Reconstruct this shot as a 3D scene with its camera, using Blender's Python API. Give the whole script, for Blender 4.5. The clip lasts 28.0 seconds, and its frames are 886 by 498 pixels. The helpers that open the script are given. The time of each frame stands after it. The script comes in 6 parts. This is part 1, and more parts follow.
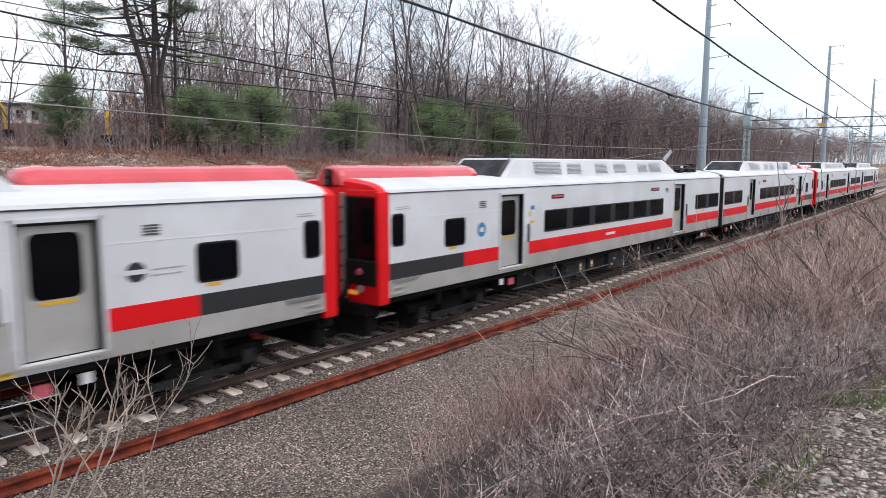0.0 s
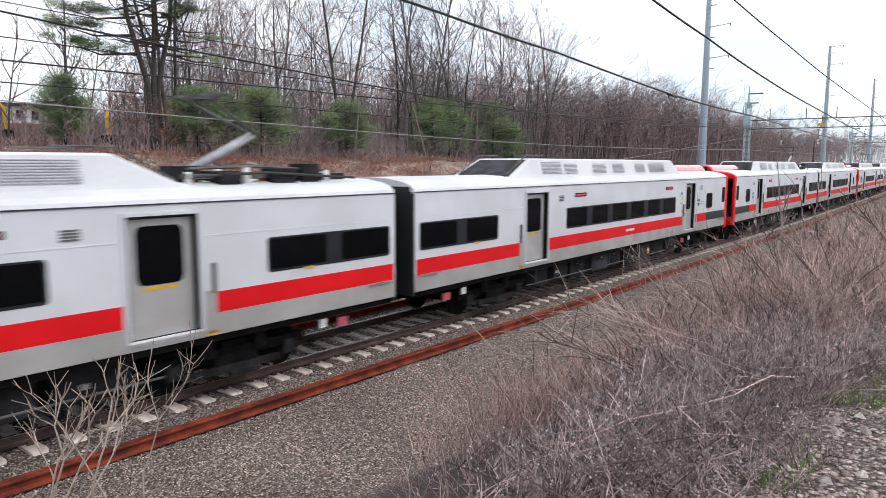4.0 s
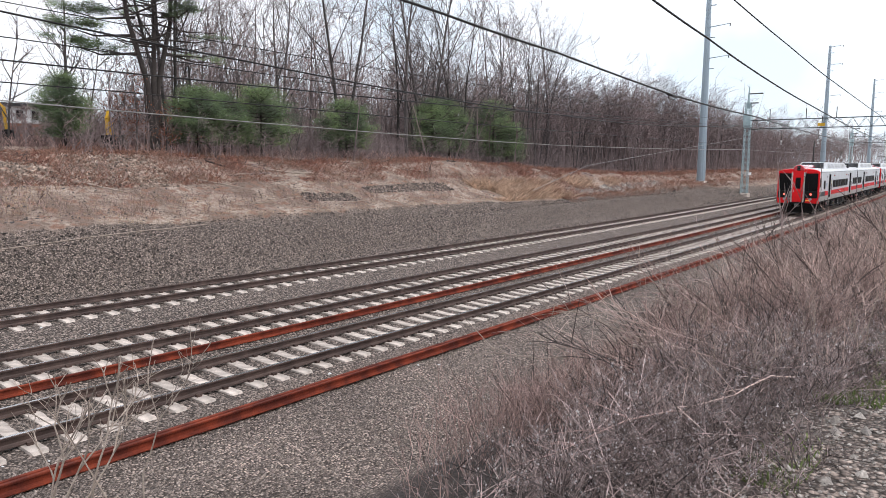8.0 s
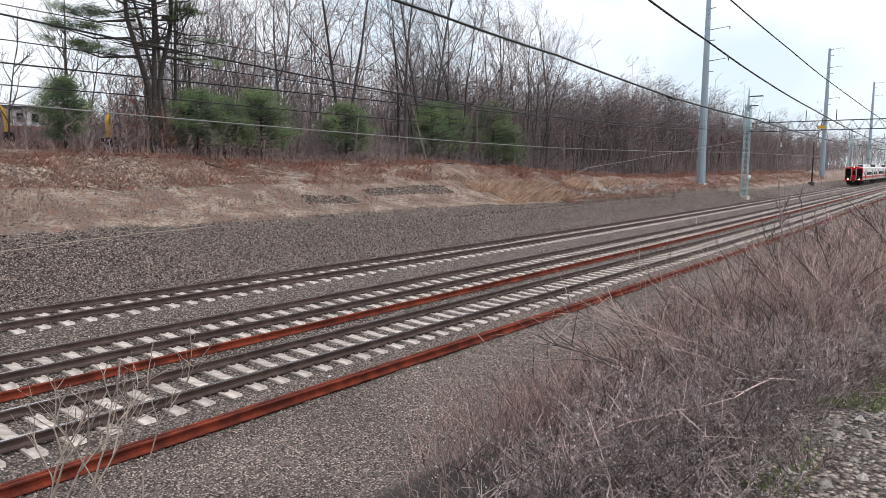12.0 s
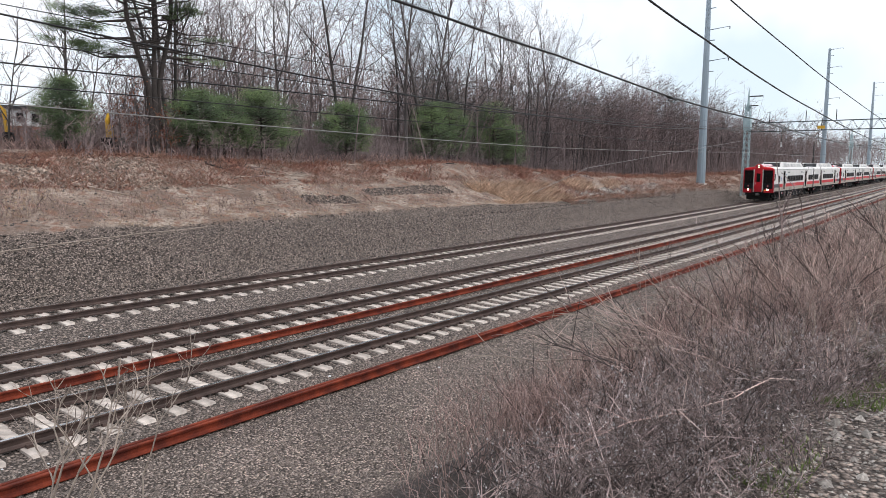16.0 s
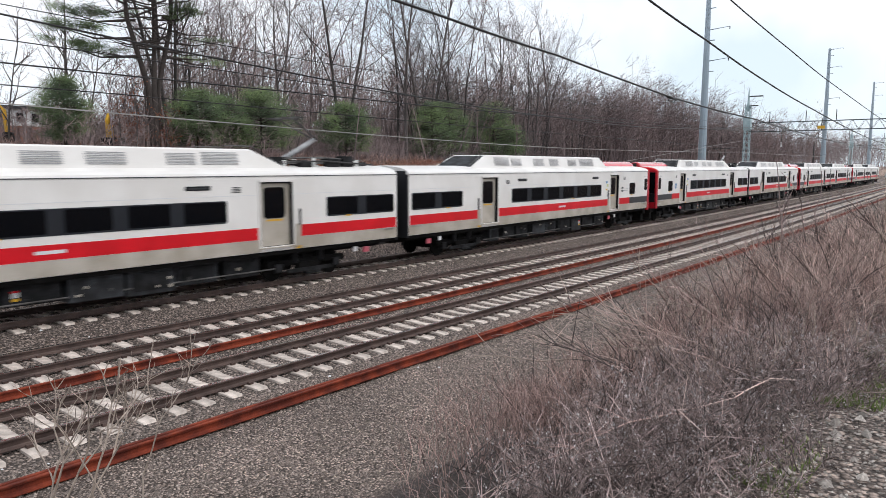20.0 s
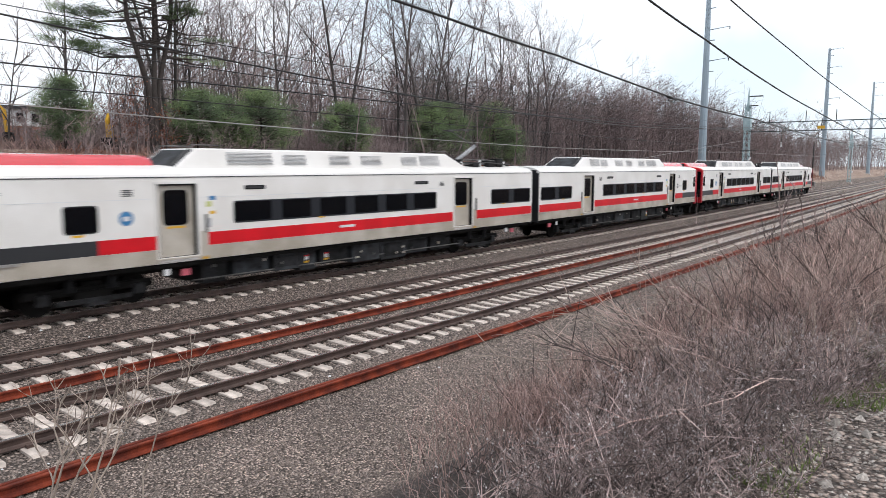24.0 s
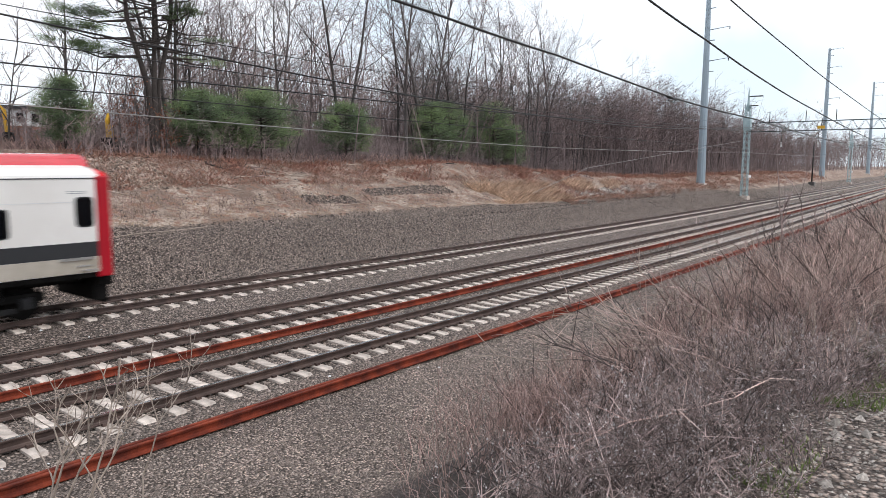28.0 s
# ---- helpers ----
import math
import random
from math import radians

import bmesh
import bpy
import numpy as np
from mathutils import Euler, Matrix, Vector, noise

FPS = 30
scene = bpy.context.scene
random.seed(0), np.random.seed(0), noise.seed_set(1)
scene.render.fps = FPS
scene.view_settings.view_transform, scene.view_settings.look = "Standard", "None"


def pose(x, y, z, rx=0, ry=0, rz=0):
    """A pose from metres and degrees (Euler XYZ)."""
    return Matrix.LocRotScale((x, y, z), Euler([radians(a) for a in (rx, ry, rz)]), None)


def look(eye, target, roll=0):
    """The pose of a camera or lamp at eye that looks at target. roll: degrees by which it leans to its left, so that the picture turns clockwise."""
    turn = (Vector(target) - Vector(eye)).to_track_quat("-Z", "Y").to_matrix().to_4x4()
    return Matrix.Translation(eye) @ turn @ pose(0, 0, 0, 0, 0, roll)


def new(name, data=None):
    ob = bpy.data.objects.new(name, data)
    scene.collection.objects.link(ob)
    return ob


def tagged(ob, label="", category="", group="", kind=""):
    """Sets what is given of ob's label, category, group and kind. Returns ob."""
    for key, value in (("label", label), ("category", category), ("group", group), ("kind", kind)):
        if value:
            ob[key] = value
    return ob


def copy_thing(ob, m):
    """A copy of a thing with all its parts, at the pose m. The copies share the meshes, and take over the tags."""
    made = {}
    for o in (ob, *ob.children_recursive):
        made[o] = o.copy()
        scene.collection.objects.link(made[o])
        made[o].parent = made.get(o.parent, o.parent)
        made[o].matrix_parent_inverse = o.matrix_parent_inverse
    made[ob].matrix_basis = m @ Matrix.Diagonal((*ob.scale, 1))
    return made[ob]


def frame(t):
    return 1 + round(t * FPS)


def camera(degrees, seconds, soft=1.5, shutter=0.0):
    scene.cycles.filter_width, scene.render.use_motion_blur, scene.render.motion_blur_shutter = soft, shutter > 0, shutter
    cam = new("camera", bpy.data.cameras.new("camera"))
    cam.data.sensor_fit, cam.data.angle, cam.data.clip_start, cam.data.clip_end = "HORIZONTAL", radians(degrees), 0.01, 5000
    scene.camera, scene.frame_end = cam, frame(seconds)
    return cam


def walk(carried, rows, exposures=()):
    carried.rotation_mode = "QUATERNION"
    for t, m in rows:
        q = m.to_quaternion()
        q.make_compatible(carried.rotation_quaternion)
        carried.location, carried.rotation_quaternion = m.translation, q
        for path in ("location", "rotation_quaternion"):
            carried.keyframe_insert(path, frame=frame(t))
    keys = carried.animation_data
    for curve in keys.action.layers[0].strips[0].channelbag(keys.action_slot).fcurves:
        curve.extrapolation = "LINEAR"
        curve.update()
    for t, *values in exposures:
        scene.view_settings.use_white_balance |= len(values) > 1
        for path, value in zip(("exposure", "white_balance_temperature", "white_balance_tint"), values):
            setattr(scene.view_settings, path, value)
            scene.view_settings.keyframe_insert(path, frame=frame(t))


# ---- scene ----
# camera: a tripod on the bank, tilted a little once
EYE = Vector((0.0, 0.0, 4.141))


def aim(pitch):
    yaw, pitch = radians(50.96), radians(pitch)
    way = Vector((math.sin(yaw) * math.cos(pitch), math.cos(yaw) * math.cos(pitch), -math.sin(pitch)))
    return look(EYE, EYE + way, 0.13)


cam = camera(64.64, 28.0, soft=0.85, shutter=0.22)
walk(cam, [(0.0, aim(6.98)), (4.5, aim(6.98)), (9.0, aim(6.98)), (9.5, aim(6.773)), (14.0, aim(6.773)), (28.0, aim(6.773))],
     [(0.0, 0.58, 6400, 14), (5.6, 0.65, 6400, 14), (6.5, 0.63, 6400, 14), (7.5, 0.55, 6450, 14), (9.0, 0.49, 6450, 14), (9.5, 0.37, 6450, 12.5), (20.0, 0.37, 6450, 12.5), (21.5, 0.45, 6450, 12.5), (24.5, 0.49, 6450, 12.5), (28.0, 0.48, 6450, 12.5)])

# overcast sky with a faint blue, and a very soft sun
world = bpy.data.worlds.new("overcast")
scene.world = world
world.use_nodes = True
wn, wl = world.node_tree.nodes, world.node_tree.links
sky = wn.new("ShaderNodeTexSky")
sky.sky_type, sky.sun_disc = "NISHITA", False
sky.sun_elevation, sky.sun_rotation = radians(55), radians(152)
haze = wn.new("ShaderNodeMix")
haze.data_type = "RGBA"
cloud = wn.new("ShaderNodeTexNoise")
cloud.inputs["Scale"].default_value = 2.2
cloud.inputs["Detail"].default_value = 5
coords = wn.new("ShaderNodeTexCoord")
ramp = wn.new("ShaderNodeValToRGB")
ramp.color_ramp.elements[0].position, ramp.color_ramp.elements[1].position = 0.42, 0.6
ramp.color_ramp.elements[0].color, ramp.color_ramp.elements[1].color = (6.7, 7.8, 8.6, 1), (10.2, 10.3, 10.5, 1)
wl.new(coords.outputs["Generated"], cloud.inputs["Vector"])
wl.new(cloud.outputs["Fac"], ramp.inputs["Fac"])
haze.inputs["Factor"].default_value = 0.86
wl.new(sky.outputs["Color"], haze.inputs["A"])
wl.new(ramp.outputs["Color"], haze.inputs["B"])
wl.new(haze.outputs["Result"], wn["Background"].inputs["Color"])
wn["Background"].inputs["Strength"].default_value = 0.1
sun = new("sun", bpy.data.lights.new("sun", "SUN"))
sun.data.energy, sun.data.angle, sun.data.color = 0.9, radians(18), (1.0, 0.96, 0.9)
sun.matrix_world = look((0, 0, 60), (-19, 36, 0))


# ---- materials ----
def mat(name, color, rough=0.8, metal=0.0, var=0.25, scale=6.0, fine=60.0, bump=0.2, dist=0.01, alt=None, spread=(0.4, 0.65), island=0.0, each=0.0, emit=0.0, coat=0.0, spec=0.5):
    """Two scales of noise between color and alt, with relief; island or each vary the pieces."""
    m = bpy.data.materials.new(name)
    m.use_nodes = True
    n, l = m.node_tree.nodes, m.node_tree.links
    b = n["Principled BSDF"]
    b.inputs["Roughness"].default_value, b.inputs["Metallic"].default_value = rough, metal
    b.inputs["Coat Weight"].default_value, b.inputs["Specular IOR Level"].default_value = coat, spec
    geo = n.new("ShaderNodeTexCoord")
    big, small = n.new("ShaderNodeTexNoise"), n.new("ShaderNodeTexNoise")
    big.inputs["Scale"].default_value, big.inputs["Detail"].default_value = scale, 4
    small.inputs["Scale"].default_value, small.inputs["Detail"].default_value = fine, 3
    for k in (big, small):
        l.new(geo.outputs["Object"], k.inputs["Vector"])
    alt = alt or tuple(c * (1 - var) for c in color)
    r = n.new("ShaderNodeValToRGB")
    r.color_ramp.elements[0].position, r.color_ramp.elements[1].position = spread
    r.color_ramp.elements[0].color, r.color_ramp.elements[1].color = (*alt, 1), (*color, 1)
    l.new(big.outputs["Fac"], r.inputs["Fac"])
    hsv = n.new("ShaderNodeHueSaturation")
    l.new(r.outputs["Color"], hsv.inputs["Color"])
    val = n.new("ShaderNodeMapRange")
    val.inputs["From Min"].default_value, val.inputs["From Max"].default_value = 0.25, 0.75
    val.inputs["To Min"].default_value, val.inputs["To Max"].default_value = 1 - var, 1 + var
    l.new(small.outputs["Fac"], val.inputs["Value"])
    last = val.outputs["Result"]
    if island or each:
        src = n.new("ShaderNodeNewGeometry").outputs["Random Per Island"] if island else n.new("ShaderNodeObjectInfo").outputs["Random"]
        amount = island or each
        k = n.new("ShaderNodeMapRange")
        k.inputs["To Min"].default_value, k.inputs["To Max"].default_value = 1 - amount, 1 + amount
        l.new(src, k.inputs["Value"])
        mul = n.new("ShaderNodeMath")
        mul.operation = "MULTIPLY"
        l.new(last, mul.inputs[0])
        l.new(k.outputs["Result"], mul.inputs[1])
        last = mul.outputs["Value"]
    l.new(last, hsv.inputs["Value"])
    l.new(hsv.outputs["Color"], b.inputs["Base Color"])
    if bump:
        bp = n.new("ShaderNodeBump")
        bp.inputs["Strength"].default_value, bp.inputs["Distance"].default_value = bump, dist
        l.new(small.outputs["Fac"], bp.inputs["Height"])
        l.new(bp.outputs["Normal"], b.inputs["Normal"])
    if emit:
        b.inputs["Emission Color"].default_value, b.inputs["Emission Strength"].default_value = (*color, 1), emit
    return m


M = {
    "paint": mat("silver_white_paint", (0.69, 0.7, 0.72), 0.38, 0.0, 0.03, 0.7, 30, 0.02, alt=(0.61, 0.615, 0.63)),
    "roof": mat("white_roof_paint", (0.68, 0.69, 0.705), 0.45, 0.0, 0.05, 0.6, 20, 0.03, alt=(0.6, 0.605, 0.61)),
    "steel": mat("brushed_stainless_steel", (0.56, 0.55, 0.53), 0.42, 0.35, 0.06, 1.0, 40, 0.04, alt=(0.46, 0.445, 0.42)),
    "steel_warm": mat("grimy_beige_stainless_steel", (0.56, 0.51, 0.44), 0.5, 0.2, 0.08, 1.0, 40, 0.04, alt=(0.42, 0.37, 0.3)),
    "pillar": mat("dark_window_pillar", (0.02, 0.022, 0.027), 0.5, 0.0, 0.1, 3, 40, 0.02, spec=0.2),
    "lime": mat("yellow_green_sticker", (0.6, 0.62, 0.25), 0.5, 0.0, 0.1, 4, 40, 0.02),
    "red": mat("red_paint", (0.8, 0.008, 0.012), 0.5, 0.0, 0.05, 1.0, 30, 0.02, alt=(0.7, 0.006, 0.01), spec=0.25),
    "paint_warm": mat("warm_white_paint", (0.84, 0.815, 0.78), 0.36, 0.0, 0.03, 0.7, 30, 0.02, alt=(0.76, 0.73, 0.69)),
    "face_red": mat("red_cab_paint", (0.8, 0.008, 0.012), 0.5, 0.0, 0.05, 1.0, 30, 0.02, alt=(0.7, 0.006, 0.01), spec=0.25),
    # shade on the far train's front is put into this darker cab red
    "cab_red_shaded": mat("shaded_crimson_cab_paint", (0.47, 0.008, 0.02), 0.45, 0.0, 0.06, 1.0, 30, 0.02, alt=(0.38, 0.007, 0.017), spec=0.25),
    "crimson": mat("dull_crimson_paint", (0.7, 0.009, 0.018), 0.45, 0.0, 0.06, 1.0, 30, 0.02, alt=(0.6, 0.008, 0.015), spec=0.25),
    "hood_red": mat("pinkish_red_paint", (0.66, 0.045, 0.06), 0.2, 0.0, 0.06, 1.2, 18, 0.02, alt=(0.58, 0.035, 0.045), coat=0.9),
    "band_grey": mat("charcoal_stripe_paint", (0.024, 0.025, 0.028), 0.45, 0.0, 0.1, 1.2, 30, 0.02),
    "glass": mat("dark_tinted_glass", (0.004, 0.0045, 0.006), 0.08, 0.0, 0.1, 1.0, 10, 0.0, spec=0.25),
    "rubber": mat("black_rubber", (0.007, 0.007, 0.008), 0.6, 0.0, 0.2, 3, 40, 0.05, spec=0.2),
    "under": mat("grimy_underframe", (0.012, 0.011, 0.0105), 0.85, 0.0, 0.35, 3, 30, 0.2, alt=(0.006, 0.0055, 0.005), spec=0.12),
    "box": mat("dusty_grey_equipment_paint", (0.13, 0.125, 0.12), 0.7, 0.0, 0.25, 2.5, 25, 0.1, alt=(0.06, 0.056, 0.053)),
    "box_grimy": mat("grimy_grey_equipment_paint", (0.05, 0.054, 0.06), 0.7, 0.0, 0.3, 2.5, 25, 0.1, alt=(0.018, 0.018, 0.019), spec=0.25),
    "box_dark": mat("grimy_equipment_box", (0.028, 0.028, 0.03), 0.75, 0.0, 0.35, 2.5, 25, 0.15, alt=(0.01, 0.01, 0.01), spec=0.2),
    "yellow": mat("yellow_marking", (0.75, 0.42, 0.02), 0.5, 0.0, 0.1, 4, 40, 0.02),
    "white": mat("white_marking", (0.75, 0.75, 0.75), 0.5, 0.0, 0.1, 4, 40, 0.02),
    "blue": mat("blue_decal", (0.04, 0.2, 0.42), 0.45, 0.0, 0.1, 6, 40, 0.02),
    "pink": mat("pink_red_placard", (0.6, 0.12, 0.16), 0.5, 0.0, 0.1, 6, 40, 0.02),
    "led_red": mat("red_sign_text", (0.5, 0.03, 0.05), 0.5, emit=0.25, bump=0),
    "lamp_white": mat("headlight_lens_lit", (1.0, 0.9, 0.72), 0.3, emit=6.0, bump=0),
    "lamp_dim": mat("roof_headlight_lit", (1.0, 0.85, 0.6), 0.3, emit=2.2, bump=0),
    "text_grey": mat("grey_lettering", (0.42, 0.42, 0.43), 0.5, bump=0),
    "lamp_amber": mat("amber_number_lamp", (1.0, 0.35, 0.05), 0.3, emit=0.3, bump=0),
    "lamp_red": mat("red_tail_lamp_lens_lit", (1.0, 0.12, 0.08), 0.3, emit=2.2, bump=0),
    "chrome": mat("aluminium_pole", (0.62, 0.62, 0.6), 0.3, 0.8, 0.05, 3, 30, 0.02),
    "concrete": mat("pale_concrete_sleeper", (0.68, 0.585, 0.515), 0.9, 0.0, 0.12, 5, 70, 0.25, alt=(0.42, 0.355, 0.31), each=0.14),
    "rail": mat("rusty_brown_rail", (0.115, 0.075, 0.062), 0.6, 0.15, 0.25, 3, 50, 0.15, alt=(0.062, 0.039, 0.033)),
    "railhead": mat("worn_shiny_railhead", (0.62, 0.62, 0.63), 0.22, 1.0, 0.15, 2, 60, 0.05),
    "rust": mat("orange_red_rust", (0.25, 0.046, 0.02), 0.75, 0.0, 0.25, 2.5, 40, 0.25, alt=(0.1, 0.019, 0.011), spec=0.25),
    "mast": mat("pale_green_mast_paint", (0.42, 0.53, 0.55), 0.6, 0.1, 0.12, 1.5, 20, 0.08, alt=(0.33, 0.43, 0.45)),
    "girder": mat("weathered_grey_green_girder", (0.075, 0.09, 0.093), 0.65, 0.1, 0.15, 1.0, 15, 0.05, alt=(0.045, 0.054, 0.056), spec=0.25),
    "pole": mat("weathered_galvanised_steel", (0.33, 0.4, 0.45), 0.5, 0.3, 0.06, 0.5, 10, 0.03),
    "wire": mat("dark_copper_wire", (0.022, 0.021, 0.021), 0.55, 0.3, 0.1, 3, 30, 0),
    "wire_pale": mat("weathered_contact_wire", (0.3, 0.29, 0.27), 0.5, 0.4, 0.1, 3, 30, 0),
    "insulator": mat("white_porcelain", (0.7, 0.7, 0.68), 0.25, 0, 0.05, 3, 30, 0),
    "bark": mat("grey_brown_bark", (0.115, 0.1, 0.094), 0.95, 0, 0.3, 1.5, 20, 0.4, 0.02, alt=(0.068, 0.059, 0.056), each=0.35),
    "twig": mat("fine_bare_twigs", (0.205, 0.17, 0.165), 0.95, 0, 0.25, 1.0, 20, 0, alt=(0.135, 0.11, 0.108), each=0.35),
    "farwood": mat("distant_twigs", (0.265, 0.2, 0.19), 0.95, 0, 0.25, 0.08, 3, 0, alt=(0.165, 0.128, 0.126), island=0.4),
    "pinebark": mat("dark_pine_bark", (0.062, 0.05, 0.044), 0.95, 0, 0.3, 2, 20, 0.4, 0.02),
    "needle": mat("pine_needles", (0.18, 0.25, 0.085), 0.75, 0, 0.3, 0.5, 12, 0, alt=(0.06, 0.092, 0.042), island=0.45, each=0.15),
    "brush": mat("dry_shrub_twigs", (0.7, 0.54, 0.47), 0.95, 0, 0.3, 1.5, 30, 0, alt=(0.34, 0.235, 0.205), island=0.8),
    "brush_dark": mat("dark_shrub_twigs", (0.48, 0.37, 0.345), 0.95, 0, 0.3, 1.5, 30, 0, alt=(0.09, 0.066, 0.06), island=0.85),
    "brush_mid": mat("brown_shrub_twigs", (0.5, 0.345, 0.305), 0.95, 0, 0.3, 1.5, 30, 0, alt=(0.2, 0.13, 0.115), island=0.8),
    "branch_dark": mat("dark_wet_branch", (0.15, 0.115, 0.105), 0.9, 0, 0.3, 2.0, 30, 0, alt=(0.06, 0.046, 0.042), island=0.5),
    "chips": mat("pale_wood_chips", (0.4, 0.31, 0.25), 0.95, 0, 0.3, 3, 40, 0.2, alt=(0.2, 0.15, 0.12), island=0.7),
    "pale_twig": mat("bleached_twigs", (0.46, 0.375, 0.315), 0.9, 0, 0.25, 3, 30, 0, alt=(0.34, 0.27, 0.22), island=0.3),
    "seed": mat("pale_seed_heads", (0.5, 0.46, 0.45), 0.95, 0, 0.2, 3, 30, 0, island=0.5),
    "straw": mat("bleached_dry_grass", (0.54, 0.385, 0.235), 0.95, 0, 0.25, 0.5, 20, 0, alt=(0.36, 0.26, 0.18), island=0.5),
    "gold": mat("golden_dry_grass", (0.66, 0.47, 0.34), 0.95, 0, 0.25, 0.5, 20, 0, alt=(0.44, 0.3, 0.21), island=0.5),
    "redbrush": mat("reddish_dead_bracken", (0.27, 0.112, 0.078), 0.95, 0, 0.3, 0.5, 12, 0, alt=(0.32, 0.185, 0.138), island=0.6),
    "leaf": mat("dry_orange_leaves", (0.3, 0.11, 0.045), 0.9, 0, 0.3, 1.0, 20, 0, alt=(0.2, 0.07, 0.04), island=0.4),
    "green": mat("fresh_green_weeds", (0.17, 0.23, 0.06), 0.85, 0, 0.3, 2.0, 20, 0, island=0.4),
    "stone": mat("ballast_stone", (0.36, 0.3, 0.265), 0.95, 0, 0.25, 8, 80, 0.3, alt=(0.11, 0.09, 0.08), island=0.7),
    "stone_dark": mat("dark_slope_stone", (0.3, 0.236, 0.2), 0.95, 0, 0.25, 8, 80, 0.3, alt=(0.045, 0.035, 0.029), island=0.85),
    "stone_pale": mat("pale_bank_stone", (0.44, 0.395, 0.355), 0.95, 0, 0.3, 8, 80, 0.4, alt=(0.2, 0.175, 0.155), island=0.6),
    "brick": mat("reddish_brown_brick", (0.3, 0.13, 0.09), 0.9, 0, 0.2, 2, 30, 0.1),
    "wall": mat("pale_grey_cladding", (0.6, 0.6, 0.6), 0.7, 0, 0.1, 0.4, 10, 0.05),
}


def ground_material():
    """Gravel with pale and dark stones, turning to dirt, dead grass and bracken by its own noise."""
    m = bpy.data.materials.new("gravel_and_soil")
    m.use_nodes = True
    n, l = m.node_tree.nodes, m.node_tree.links
    b = n["Principled BSDF"]
    b.inputs["Roughness"].default_value = 0.95
    geo = n.new("ShaderNodeTexCoord")

    def noise_at(scale, detail=4):
        k = n.new("ShaderNodeTexNoise")
        k.inputs["Scale"].default_value, k.inputs["Detail"].default_value = scale, detail
        l.new(geo.outputs["Object"], k.inputs["Vector"])
        return k.outputs["Fac"]

    def mix(fac, a, c):
        k = n.new("ShaderNodeMix")
        k.data_type = "RGBA"
        l.new(fac, k.inputs["Factor"])
        for sock, v in (("A", a), ("B", c)):
            if isinstance(v, tuple):
                k.inputs[sock].default_value = (*v, 1)
            else:
                l.new(v, k.inputs[sock])
        return k.outputs["Result"]

    def step(v, lo, hi):
        k = n.new("ShaderNodeMapRange")
        k.inputs["From Min"].default_value, k.inputs["From Max"].default_value = lo, hi
        l.new(v, k.inputs["Value"])
        return k.outputs["Result"]

    def pebbles(scale, low, high, gap):
        """Stones of their own tone with dark joints; also the height of each stone."""
        k = n.new("ShaderNodeTexVoronoi")
        k.inputs["Scale"].default_value = scale
        l.new(geo.outputs["Object"], k.inputs["Vector"])
        grey = n.new("ShaderNodeRGBToBW")
        l.new(k.outputs["Color"], grey.inputs["Color"])
        tone_ = mix(step(grey.outputs["Val"], 0.22, 0.82), low, high)
        return mix(step(k.outputs["Distance"], 0.34, 0.66), tone_, gap), k.outputs["Distance"]

    gravel, hump = pebbles(25.0, (0.115, 0.085, 0.069), (0.71, 0.56, 0.475), (0.045, 0.033, 0.027))
    fines, _ = pebbles(55.0, (0.09, 0.067, 0.056), (0.47, 0.375, 0.32), (0.07, 0.053, 0.045))
    gravel = mix(step(noise_at(9.0), 0.5, 0.6), gravel, fines)
    tone = n.new("ShaderNodeHueSaturation")
    l.new(gravel, tone.inputs["Color"])
    shade = n.new("ShaderNodeMapRange")
    shade.inputs["From Min"].default_value, shade.inputs["From Max"].default_value = 0.3, 0.7
    shade.inputs["To Min"].default_value, shade.inputs["To Max"].default_value = 0.75, 1.2
    l.new(noise_at(0.5), shade.inputs["Value"])
    l.new(shade.outputs["Result"], tone.inputs["Value"])
    gravel = tone.outputs["Color"]
    attr = n.new("ShaderNodeAttribute")
    attr.attribute_name = "cover"
    soil = mix(step(noise_at(0.6), 0.4, 0.62), (0.27, 0.195, 0.155), (0.57, 0.455, 0.37))
    soil = mix(step(noise_at(7.0), 0.45, 0.7), soil, (0.15, 0.095, 0.07))
    soil = mix(step(noise_at(2.3), 0.5, 0.66), soil, (0.3, 0.165, 0.115))
    soil = mix(step(noise_at(26.0), 0.55, 0.72), soil, (0.07, 0.05, 0.042))
    # leaf litter, darkened further to stand for shade between the shrub stems
    litter_shade = mix(step(noise_at(14.0), 0.35, 0.65), (0.016, 0.012, 0.01), (0.08, 0.058, 0.05))
    sep = n.new("ShaderNodeSeparateColor")
    l.new(attr.outputs["Color"], sep.inputs["Color"])
    rough = n.new("ShaderNodeMath")
    rough.operation = "ADD"
    l.new(sep.outputs["Red"], rough.inputs[0])
    l.new(step(noise_at(1.6), 0.2, 0.8), rough.inputs[1])
    col = mix(step(rough.outputs["Value"], 0.85, 1.15), gravel, soil)
    dark, _ = pebbles(18.0, (0.065, 0.048, 0.04), (0.62, 0.49, 0.415), (0.026, 0.0195, 0.016))
    col = mix(sep.outputs["Green"], col, dark)
    col = mix(sep.outputs["Blue"], col, litter_shade)
    l.new(col, b.inputs["Base Color"])
    bp = n.new("ShaderNodeBump")
    bp.inputs["Strength"].default_value, bp.inputs["Distance"].default_value = 1.0, 0.05
    bp.invert = True
    l.new(hump, bp.inputs["Height"])
    l.new(bp.outputs["Normal"], b.inputs["Normal"])
    return m


M["ground"] = ground_material()


